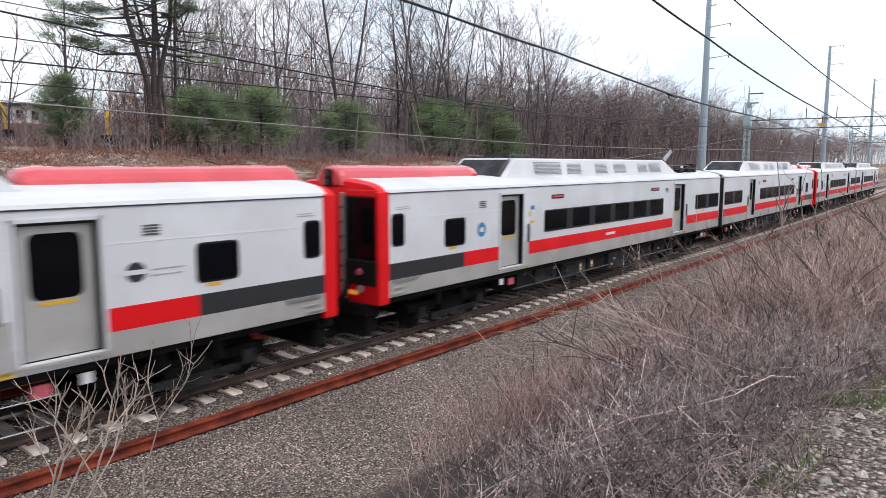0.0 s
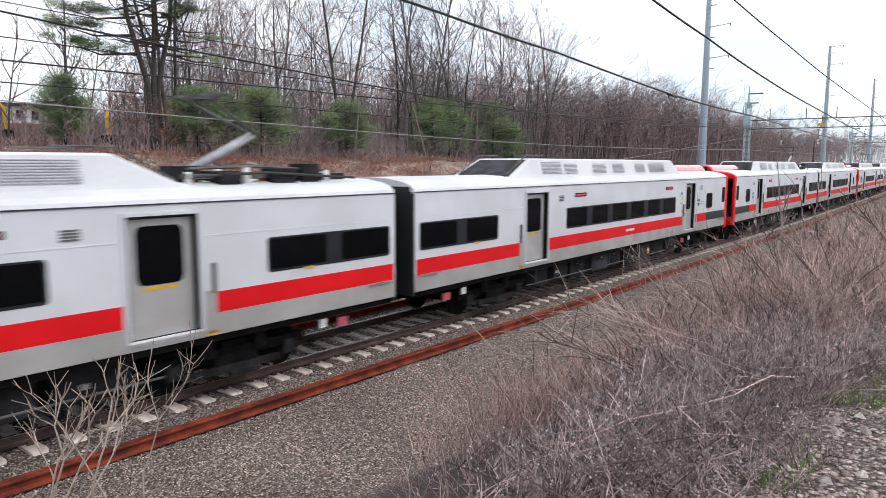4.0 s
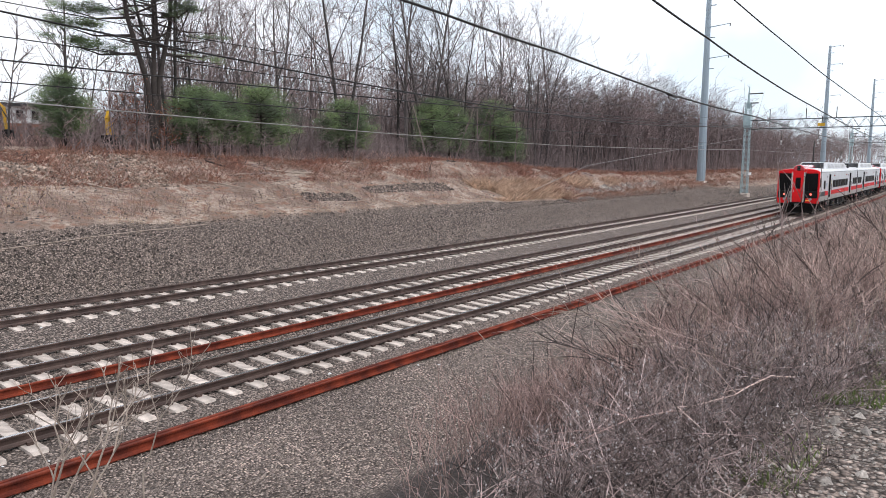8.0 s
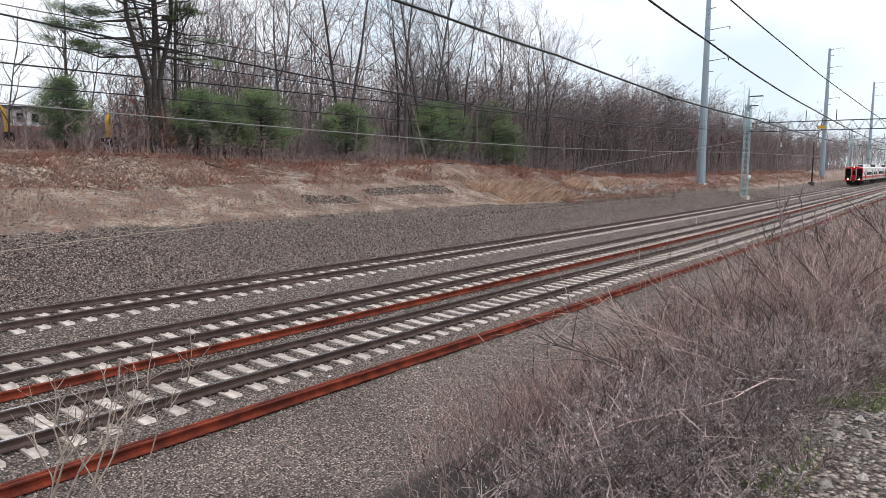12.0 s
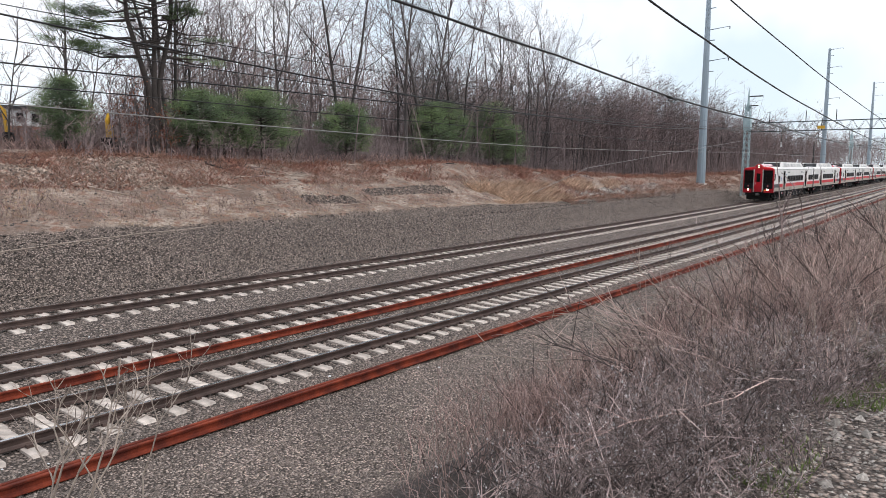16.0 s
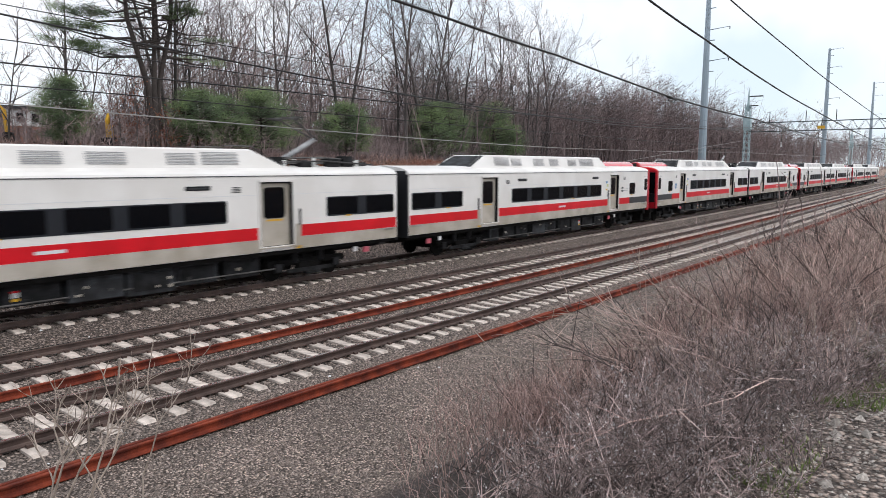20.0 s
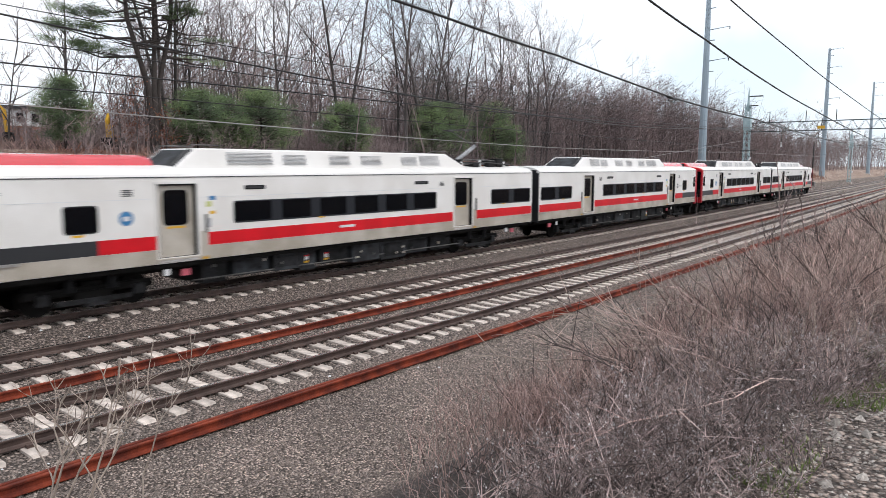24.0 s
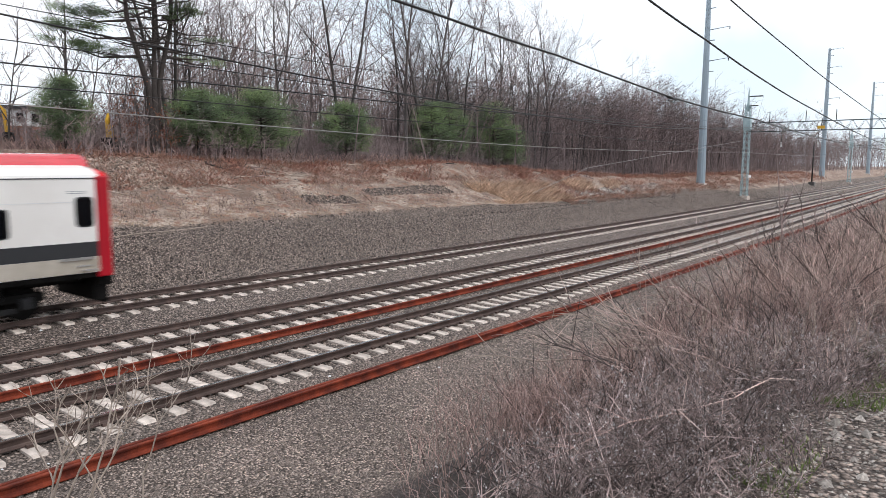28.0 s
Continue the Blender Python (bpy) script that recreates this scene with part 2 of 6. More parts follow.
# ---- tools ----
def part(name, bm, material, parent=None, label="", smooth=False):
    """Links a bmesh as one mesh object under a thing."""
    me = bpy.data.meshes.new(name)
    if smooth:
        for f in bm.faces:
            f.smooth = True
    bm.to_mesh(me)
    bm.free()
    me.materials.append(M[material])
    ob = new(name, me)
    ob.parent = parent
    return tagged(ob, label)


def solid(name, verts, faces, material, parent=None, label="", smooth=False):
    me = bpy.data.meshes.new(name)
    me.from_pydata(verts, [], faces)
    me.materials.append(M[material])
    if smooth:
        me.polygons.foreach_set("use_smooth", [True] * len(me.polygons))
    me.update()
    ob = new(name, me)
    ob.parent = parent
    return tagged(ob, label)


def box(bm, x0, x1, y0, y1, z0, z1, bevel=0.0):
    ret = bmesh.ops.create_cube(bm, size=1.0)
    vs = ret["verts"]
    bmesh.ops.scale(bm, vec=(x1 - x0, y1 - y0, z1 - z0), verts=vs)
    bmesh.ops.translate(bm, vec=((x0 + x1) / 2, (y0 + y1) / 2, (z0 + z1) / 2), verts=vs)
    if bevel:
        es = list({e for v in vs for e in v.link_edges})
        bmesh.ops.bevel(bm, geom=es, offset=bevel, segments=2, affect="EDGES", profile=0.5)
    return bm


def boxes(*rows, bevel=0.0):
    bm = bmesh.new()
    for r in rows:
        box(bm, *r, bevel=bevel)
    return bm


def tube(points, radii, sides=6, caps=True, verts=None, faces=None):
    """A tapered tube along points, appended to verts and faces."""
    verts = [] if verts is None else verts
    faces = [] if faces is None else faces
    start = len(verts)
    pts = [Vector(p) for p in points]
    for i, p in enumerate(pts):
        d = (pts[min(i + 1, len(pts) - 1)] - pts[max(i - 1, 0)]).normalized()
        a = d.orthogonal().normalized()
        c = d.cross(a)
        r = radii[i] if isinstance(radii, (list, tuple)) else radii
        for k in range(sides):
            w = math.tau * k / sides
            verts.append(p + (a * math.cos(w) + c * math.sin(w)) * r)
    for i in range(len(pts) - 1):
        for k in range(sides):
            k2 = (k + 1) % sides
            a, b2 = start + i * sides, start + (i + 1) * sides
            faces.append((a + k, a + k2, b2 + k2, b2 + k))
    if caps:
        faces.append(tuple(start + k for k in reversed(range(sides))))
        faces.append(tuple(start + (len(pts) - 1) * sides + k for k in range(sides)))
    return verts, faces


def blade(a, b, r, verts, faces):
    """A twig too thin for a tube: one slim tapering face."""
    a, b = Vector(a), Vector(b)
    s = (b - a).cross(Vector((0.3, -0.8, 0.5))).normalized() * r
    n = len(verts)
    verts += [a - s, a + s, b]
    faces.append((n, n + 1, n + 2))


def tube_part(name, points, radii, material, parent=None, label="", sides=8):
    v, f = tube(points, radii, sides)
    return solid(name, v, f, material, parent, label, smooth=sides > 5)


def thing(name, label, category, group="", at=None, kind=""):
    ob = new(name)
    if at is not None:
        ob.matrix_basis = at
    return tagged(ob, label, category, group, kind)


# ---- plan ----
# x runs along the line, y away from the bank, z = 0 at the far track's sleepers
BEND, SLOPE = 65.0, 0.043


def off(x):
    """How far the line bears off to the far side at x."""
    if x < 0:
        return 0.0
    return x * x * SLOPE / (2 * BEND) if x < BEND else SLOPE * BEND / 2 + SLOPE * (x - BEND)


TRACKS = {"near": (12.8, -0.36), "middle": (16.1, -0.17), "far": (20.26, 0.0)}
RAIL_TOP = 0.19
PITCH = 0.603


def smoothstep(a, b, v):
    t = min(max((v - a) / (b - a), 0.0), 1.0)
    return t * t * (3 - 2 * t)


PROFILE = [(-400, 3.4), (-20, 3.0), (-2.0, 2.55), (1.4, 2.45), (2.6, 2.0), (6.3, -0.28), (7.0, -0.5), (9.8, -0.5), (10.9, -0.46), (11.3, -0.4), (14.2, -0.405), (14.65, -0.27), (14.85, -0.215), (17.5, -0.215), (18.1, -0.15),
           (18.8, -0.045), (21.8, -0.045), (23.2, -0.28), (24.0, -0.12), (27.2, 1.75), (28.5, 2.0), (34.5, 4.35), (38, 4.6), (60, 4.8), (120, 4.6), (900, 6.0)]


def height(x, y):
    w = y - off(x)
    # the cutting's lip comes nearer and lower along the line
    low = smoothstep(25, 50, x) * (1 - smoothstep(60, 80, x))
    if w > 23:
        w2 = 23 + (w - 23) * (1 + 0.12 * low)
    else:
        w2 = w
    z = 0.0
    for (a, za), (b, zb) in zip(PROFILE, PROFILE[1:]):
        if a <= w2 <= b:
            z = za + (zb - za) * (w2 - a) / (b - a)
            break
    if w > 26:
        z -= 0.55 * low * (1 - smoothstep(30, 36, w))
        z = min(z, 4.6 - 1.25 * smoothstep(38, 60, x) - 0.55 * smoothstep(60, 80, x) + 0.02 * max(0.0, w - 36))
        z += 0.22 * noise.noise(Vector((x * 0.22, y * 0.3, 0))) * smoothstep(26, 28, w) + 0.5 * noise.noise(Vector((x * 0.05, y * 0.06, 3))) * smoothstep(29, 34, w)
    elif w < 6.5:
        z += 0.12 * noise.noise(Vector((x * 0.5, y * 0.6, 7)))
    z += (0.012 if 10.8 < w < 22.3 else 0.03) * noise.noise(Vector((x * 0.9, y * 0.9, 1)))
    return z


# ---- ground and track ----
def ground():
    xs = [-900, -500, -300, -180, -100, -60, -40, -25, -15, -8, -4, -2] + [i * 0.45 for i in range(0, 140)] + [63 + i * 1.5 for i in range(60)] + [160, 180, 210, 250, 300, 380, 480, 650, 900, 1400, 2200]
    ws = [-900, -400, -200, -100, -50, -25, -12, -6, -3] + [-1.5 + i * 0.3 for i in range(130)] + [38, 39.5, 41, 43, 46, 50, 56, 64, 75, 90, 120, 160, 230, 330, 500, 900, 1500]
    verts, cover = [], []
    for x in xs:
        for w in ws:
            y = w + off(x)
            verts.append((x, y, height(x, y)))
            lip = 27.0 + 0.7 * smoothstep(46, 53, x) * (1 - smoothstep(66, 74, x)) - 1.3 * smoothstep(80, 97, x) + 0.35 * noise.noise(Vector((x * 0.12, 2, 0))) + 0.22 * noise.noise(Vector((x * 0.7, 5, 0)))
            soil = smoothstep(lip - 0.25, lip + 0.35, w)
            # mask of the litter with painted shade under the bank brush
            litter_shade = (1 - smoothstep(5.4, 7.0, w + 0.5 * noise.noise(Vector((x * 0.7, w, 4))))) * (0.12 + 0.88 * smoothstep(0.7, 1.3, w))
            dark = smoothstep(22.8, 23.6, w) * (1 - smoothstep(lip - 0.4, lip, w)) * 0.8 + 0.75 * smoothstep(10.8, 11.6, w) * (1 - smoothstep(21.6, 22.4, w))
            cover.append((soil, dark, litter_shade, 1))
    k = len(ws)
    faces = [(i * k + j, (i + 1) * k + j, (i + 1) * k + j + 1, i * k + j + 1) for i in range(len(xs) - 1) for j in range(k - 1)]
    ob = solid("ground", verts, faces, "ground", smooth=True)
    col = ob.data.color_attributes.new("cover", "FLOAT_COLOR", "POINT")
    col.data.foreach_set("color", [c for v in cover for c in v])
    return tagged(ob, "grey ballast gravel with brown dead-grass banks", "ground", kind="structure")


ground()

RAIL_SECTION = [(-0.076, 0.0), (-0.076, 0.012), (-0.02, 0.035), (-0.009, 0.05), (-0.009, 0.125), (-0.036, 0.14), (-0.036, 0.165), (-0.028, 0.173),
                (0.028, 0.173), (0.036, 0.165), (0.036, 0.14), (0.009, 0.125), (0.009, 0.05), (0.02, 0.035), (0.076, 0.012), (0.076, 0.0)]


def sweep(name, section, y0, z0, xs, material, parent, label="", closed=True, scale=1.0, wobble=0.0):
    verts, faces, k = [], [], len(section)
    for x in xs:
        dy = wobble * noise.noise(Vector((x * 0.05, y0, 0)))
        for a, b in section:
            verts.append((x, y0 + off(x) + dy + a * scale, z0 + b * scale))
    for i in range(len(xs) - 1):
        for j in range(k if closed else k - 1):
            j2 = (j + 1) % k
            faces.append((i * k + j, i * k + j2, (i + 1) * k + j2, (i + 1) * k + j))
    return solid(name, verts, faces, material, parent, label)


LINE_X = [-120, -60, -30, -12] + [-6 + i * 2.0 for i in range(60)] + [120 + i * 10 for i in range(20)] + [350, 450, 600]


def sleeper_mesh():
    """A concrete sleeper: raised seats, a dished middle, sloping ends."""
    half = 1.29
    prof = [(-half, -0.05, 0.105), (-half + 0.07, 0.0, 0.13), (-0.45, 0.0, 0.13), (-0.25, -0.022, 0.115), (0.25, -0.022, 0.115), (0.45, 0.0, 0.13), (half - 0.07, 0.0, 0.13), (half, -0.05, 0.105)]
    verts, faces = [], []
    for y, z, hw in prof:
        verts += [(-hw - 0.02, y, -0.2), (-hw, y, z), (hw, y, z), (hw + 0.02, y, -0.2)]
    for i in range(len(prof) - 1):
        a, b = i * 4, i * 4 + 4
        for j in range(3):
            faces.append((a + j, a + j + 1, b + j + 1, b + j))
    faces += [(0, 3, 2, 1), tuple(4 * (len(prof) - 1) + j for j in range(4))]
    me = bpy.data.meshes.new("sleeper")
    me.from_pydata(verts, [], faces)
    me.materials.append(M["concrete"])
    return me


SLEEPER = sleeper_mesh()
TRACK_THINGS = {}


def track(key, y0, z0, phase):
    top = thing("railway_track_" + key, "ballasted railway track with rusty rails on pale concrete sleepers", "railway track", "railway tracks", kind="structure")
    TRACK_THINGS[key] = top
    for s in (-1, 1):
        sweep("rail", RAIL_SECTION, y0 + s * 0.753, z0 + 0.012, LINE_X, "rail", top, "brown rusty steel rail")
        head = [(-0.031, 0.17), (-0.031, 0.177), (0.031, 0.177), (0.031, 0.17)]
        sweep("running_surface", head, y0 + s * 0.753, z0 + 0.012, LINE_X, "railhead", top, "polished steel running surface")
    # rail clips and pads
    bm = bmesh.new()
    for i in range(-6, 200):
        x = phase + i * PITCH
        y = y0 + off(x)
        for s in (-1, 1):
            for e in (-1, 1):
                box(bm, x - 0.05, x + 0.05, y + s * 0.753 + e * 0.115 - 0.04, y + s * 0.753 + e * 0.115 + 0.04, z0 - 0.002, z0 + 0.05)
        if len(bm.verts) > 1200:
            clip_bits.append(bm)
            bm = bmesh.new()
    clip_bits.append(bm)
    verts, faces = [], []
    for b in clip_bits:
        b.verts.index_update()
        n0 = len(verts)
        verts += [v.co[:] for v in b.verts]
        faces += [tuple(n0 + v.index for v in f.verts) for f in b.faces]
        b.free()
    clip_bits.clear()
    tagged(solid("rail_clip", verts, faces, "rail", top, "dark rail clips"), kind="stuff")


clip_bits = []
for key, phase in (("near", 4.202), ("middle", 4.40), ("far", 4.25)):
    track(key, *TRACKS[key], phase)


def sleepers(key, phase):
    """The sleepers that the view passes are pieces of their own, those far off one mesh."""
    y0, z0 = TRACKS[key]
    verts, faces = [], []
    src = [v.co.copy() for v in SLEEPER.vertices]
    polys = [tuple(p.vertices) for p in SLEEPER.polygons]
    for i in range(-8, 480):
        x = phase + i * PITCH
        turn = Matrix.Translation((x, y0 + off(x), z0)) @ Matrix.Rotation(math.atan((off(x + 1) - off(x - 1)) / 2) + random.uniform(-0.008, 0.008), 4, "Z")
        if i < 190:
            ob = new("sleeper", SLEEPER)
            ob.parent = TRACK_THINGS[key]
            ob.matrix_basis = turn @ Matrix.Translation((0, random.uniform(-0.012, 0.012), random.uniform(-0.006, 0.004)))
        else:
            n0 = len(verts)
            verts += [turn @ v for v in src]
            faces += [tuple(n0 + k for k in p) for p in polys]
    tagged(solid("far_sleepers", verts, faces, "concrete", TRACK_THINGS[key]), kind="stuff")


def loose_rail(y0, z0, x0, x1, label):
    """A rail off its sleepers: foot, web and head."""
    xs = [x0 + (x1 - x0) * i / 70 for i in range(71)]
    top = thing("spare_rail", label, "rail", "spare rails")
    foot = [(-0.076, 0.0), (-0.076, 0.012), (-0.02, 0.035), (0.02, 0.035), (0.076, 0.012), (0.076, 0.0)]
    web = [(-0.02, 0.036), (-0.009, 0.05), (-0.009, 0.125), (0.009, 0.125), (0.009, 0.05), (0.02, 0.036)]
    head = [(-0.009, 0.126), (-0.036, 0.14), (-0.036, 0.165), (-0.028, 0.173), (0.028, 0.173), (0.036, 0.165), (0.036, 0.14), (0.009, 0.126)]
    for name, section in (("rail_foot", foot), ("rail_web", web), ("rail_head", head)):
        sweep(name, section, y0, z0, xs, "rust", top, wobble=0.05)


loose_rail(10.5, -0.44, -8, 190, "rust-red spare rail lying on the ballast beside the track")
loose_rail(10.66, -0.46, -8, 190, "rust-red spare rail lying on the ballast beside the track")
loose_rail(14.55, -0.3, -8, 190, "rust-red spare rail lying between the tracks")


# ---- trains ----
LONG, HALF = 25.3, 1.6
PAIR, INNER = 52.5, 25.9  # cab to cab, and where the second car of a pair begins
SIDE = [(-1.57, 1.14), (-1.6, 1.2), (-1.6, 3.61), (-1.57, 3.69), (-1.45, 3.78), (-1.2, 3.86), (-0.7, 3.93), (0, 3.96)]
DOORS = [(5.02, 6.26), (18.78, 20.1)]


def rounded(bm, x0, x1, z0, z1, r, y, thick, out):
    """A rounded plate on the side at y, thick towards out."""
    ring = []
    for cx, cz, a0 in ((x1 - r, z1 - r, 0), (x0 + r, z1 - r, 90), (x0 + r, z0 + r, 180), (x1 - r, z0 + r, 270)):
        for k in range(4):
            a = radians(a0 + 30 * k)
            ring.append((cx + r * math.cos(a), cz + r * math.sin(a)))
    back = [bm.verts.new((x, y, z)) for x, z in ring]
    front = [bm.verts.new((x, y + out * thick, z)) for x, z in ring]
    bm.faces.new(front)
    n = len(ring)
    for i in range(n):
        bm.faces.new((back[i], back[(i + 1) % n], front[(i + 1) % n], front[i]))
    bmesh.ops.recalc_face_normals(bm, faces=bm.faces)
    return bm


def railcar(kind):
    """One car of a married pair, its cab at one end; 'a' carries the current collector."""
    flip = kind == "b"

    def X(u):
        return (LONG / 2 - u) if flip else (u - LONG / 2)

    def bx(u0, u1, y0, y1, z0, z1):
        a, b = X(u0), X(u1)
        return (min(a, b), max(a, b), y0, y1, z0, z1)

    def plate(name, u0, u1, z0, z1, r, thick, material, parent, label="", inset=0.0):
        """The same plate on both sides."""
        for s in (-1, 1):
            a, b = sorted((X(u0), X(u1)))
            part(name, rounded(bmesh.new(), a, b, z0, z1, r, s * (HALF - inset), thick, s), material, parent, label)

    car = thing("railcar", "silver-white commuter railcar with red stripe" + (" and roof current collector" if not flip else " and dark windows"), "railcar", "railcars of the trains")

    # shell: two sides with door openings, and the roof
    us = [0.32, *[d for pair in DOORS for d in pair], LONG - 0.05]
    for s in (-1, 1):
        bm = bmesh.new()
        for i in range(len(us) - 1):
            gap = i in (1, 3)
            rows = [(1.14, 1.2), (1.2, 1.3), (1.3, 3.42), (3.42, 3.61)]
            for z0, z1 in rows:
                if gap and (z0, z1) == (1.3, 3.42):
                    continue
                ya, yb = (s * 1.57 if z0 < 1.18 else s * HALF), s * HALF
                q = [bm.verts.new(c) for c in ((X(us[i]), ya, z0), (X(us[i + 1]), ya, z0), (X(us[i + 1]), yb, z1), (X(us[i]), yb, z1))]
                bm.faces.new(q)
        bmesh.ops.remove_doubles(bm, verts=bm.verts, dist=0.001)
        bm.normal_update()
        bmesh.ops.reverse_faces(bm, faces=[q for q in bm.faces if q.normal.y * s < 0])
        bmesh.ops.solidify(bm, geom=bm.faces[:], thickness=0.09)
        bmesh.ops.recalc_face_normals(bm, faces=bm.faces)
        part("side_wall", bm, "paint", car, "silver-white painted side")
        # stainless skirt below the stripe
        edges = [(0.32, DOORS[0][0]), (DOORS[0][1], DOORS[1][0]), (DOORS[1][1], LONG - 0.06)]
        for a, b in edges:
            bm = bmesh.new()
            box(bm, *bx(a, b, min(s * HALF, s * (HALF + 0.006)), max(s * HALF, s * (HALF + 0.006)), 1.16, 1.56))
            part("skirt_panel", bm, "steel", car, "brushed stainless skirt panel")
    prof = SIDE[2:] + [(-y, z) for y, z in reversed(SIDE[2:-1])]
    verts, faces, k = [], [], len(prof)
    for u in (0.25, LONG - 0.04):
        verts += [(X(u), y, z) for y, z in prof]
    faces += [(j, j + 1, k + j + 1, k + j) for j in range(k - 1)] + [tuple(range(k)), tuple(range(2 * k - 1, k - 1, -1)), (0, k, 2 * k - 1, k - 1)]
    solid("roof", verts, faces, "roof", car, "white curved roof", smooth=False)
    verts, faces = [], []
    for u in (0.02, 0.24):
        verts += [(X(u), y * 0.995, 3.62 + (z - 3.62) * (0.8 if u < 0.1 else 0.97)) for y, z in prof]
    faces += [(j, j + 1, k + j + 1, k + j) for j in range(k - 1)] + [tuple(range(k)), tuple(range(2 * k - 1, k - 1, -1)), (0, k, 2 * k - 1, k - 1)]
    solid("roof_lip", verts, faces, "red", car, "red arched roof edge")
    part("gutter", boxes(*[bx(0.3, LONG - 0.05, s * 1.605 - 0.012, s * 1.605 + 0.012, 3.6, 3.625) for s in (-1, 1)]), "band_grey", car, "dark drip rail")
    part("floor_pan", boxes(bx(0.3, LONG - 0.05, -1.5, 1.5, 1.0, 1.12)), "under", car, "grimy floor pan")
    part("saloon", boxes(bx(1.4, LONG - 0.3, -1.42, 1.42, 1.14, 3.44)), "rubber", car, "dark interior")
    part("end_wall", boxes(bx(LONG - 0.06, LONG, -1.58, 1.58, 1.05, 3.58), bx(LONG - 0.06, LONG, -1.45, 1.45, 3.58, 3.74)), "band_grey", car, "dark grey end wall")
    part("gangway", boxes(bx(LONG, LONG + 0.25, -0.62, 0.62, 1.15, 3.3), bevel=0.05), "rubber", car, "black rubber gangway")

    # stripes
    for a, b, m, lab in ((3.3, DOORS[0][0] - 0.03, "red", "red stripe"), (DOORS[0][1] + 0.36, DOORS[1][0] - 0.1, "red", "red stripe"), (DOORS[1][1] + 0.2, LONG - 0.1, "red", "red stripe"), (0.33, 3.3, "band_grey", "charcoal stripe")):
        for s in (-1, 1):
            part("stripe", boxes(bx(a, b, min(s * HALF, s * (HALF + 0.005)), max(s * HALF, s * (HALF + 0.005)), 1.565, 1.955)), m, car, lab)
    for a, b in ((0.33, DOORS[0][0] - 0.05), (DOORS[0][1] + 0.05, DOORS[1][0] - 0.05), (DOORS[1][1] + 0.05, LONG - 0.1)):
        for s in (-1, 1):
            part("crease", boxes(bx(a, b, s * (HALF + 0.002) - 0.004, s * (HALF + 0.002) + 0.004, 3.0, 3.015)), "white", car, "raised body crease")

    # windows: one dark band with six panes, two more by the inner end, two by the cab
    for a, b, n in ((7.52, 17.55, 6), (21.6, 25.08, 2)):
        for s in (-1, 1):
            lo, hi = sorted((X(a), X(b)))
            frame_ob = part("window_band", rounded(bmesh.new(), lo, hi, 2.17, 2.86, 0.07, s * HALF, 0.008, s), "pillar", car, "dark window band")
            mark = X(a + (b - a) * (0.36 if n > 2 else 0.3))
            part("yellow_sticker", boxes((mark - 0.12, mark + 0.12, *sorted((s * (HALF + 0.014), s * (HALF + 0.018))), 2.14, 2.19)), "yellow", frame_ob, "yellow sticker")
            w = (b - a) / n
            for i in range(n):
                lo, hi = sorted((X(a + i * w + (0.05 if i == 0 else 0.22)), X(a + (i + 1) * w - (0.05 if i == n - 1 else 0.22))))
                part("pane", rounded(bmesh.new(), lo, hi, 2.225, 2.825, 0.05, s * (HALF + 0.008), 0.006, s), "glass", frame_ob)
    for a, b, z0, z1 in ((0.42, 0.88, 2.35, 3.13), (2.44, 3.34, 2.16, 2.89)):
        for s in (-1, 1):
            lo, hi = sorted((X(a), X(b)))
            w_ob = part("window", rounded(bmesh.new(), lo, hi, z0, z1, 0.1, s * HALF, 0.01, s), "rubber", car, "black window surround")
            part("pane", rounded(bmesh.new(), lo + 0.04, hi - 0.04, z0 + 0.04, z1 - 0.04, 0.08, s * (HALF + 0.01), 0.006, s), "glass", w_ob)
            if a > 2:
                part("yellow_sticker", boxes((lo + 0.2, lo + 0.5, *sorted((s * HALF, s * (HALF + 0.006))), z0 - 0.08, z0 - 0.02)), "yellow", w_ob, "yellow sticker")

    # doors, set back in their openings, with black strips for the recess shade
    for i, (a, b) in enumerate(DOORS):
        for s in (-1, 1):
            d_in = HALF - 0.13
            lo, hi = sorted((X(a + 0.035), X(b - 0.035)))
            y0, y1 = sorted((s * (d_in - 0.03), s * d_in))
            leaf = part("door", boxes((lo, hi, y0, y1, 1.31, 3.41)), "steel", car, "stainless sliding door")
            wa, wb = sorted((X(a + 0.22), X(b - 0.22)))
            part("pane", rounded(bmesh.new(), wa, wb, 2.22, 3.24, 0.13, s * d_in, 0.008, s), "glass", leaf)
            part("yellow_sticker", boxes((min(wa, wb) + 0.12, max(wa, wb) - 0.12, *sorted((s * d_in, s * (d_in + 0.006))), 2.13, 2.19)), "yellow", leaf, "yellow sticker")
            y0, y1 = sorted((s * HALF, s * (HALF + 0.03)))
            for ua, ub in ((a + 0.004, a + 0.034), (b - 0.034, b - 0.004)):
                part("door_seal", boxes(bx(ua, ub, *sorted((s * (d_in - 0.03), s * (HALF - 0.004))), 1.31, 3.41)), "rubber", car, "black strip for the shade of the door recess")
            part("door_header", boxes(bx(a + 0.035, b - 0.035, *sorted((s * (d_in + 0.002), s * (HALF - 0.004))), 3.37, 3.412)), "rubber", car)
            fr = [bx(a - 0.06, a, y0, y1, 1.28, 3.48), bx(b, b + 0.06, y0, y1, 1.28, 3.48), bx(a - 0.06, b + 0.06, y0, y1, 3.42, 3.48)]
            part("door_frame", boxes(*fr), "paint", car, "silver-white door frame")
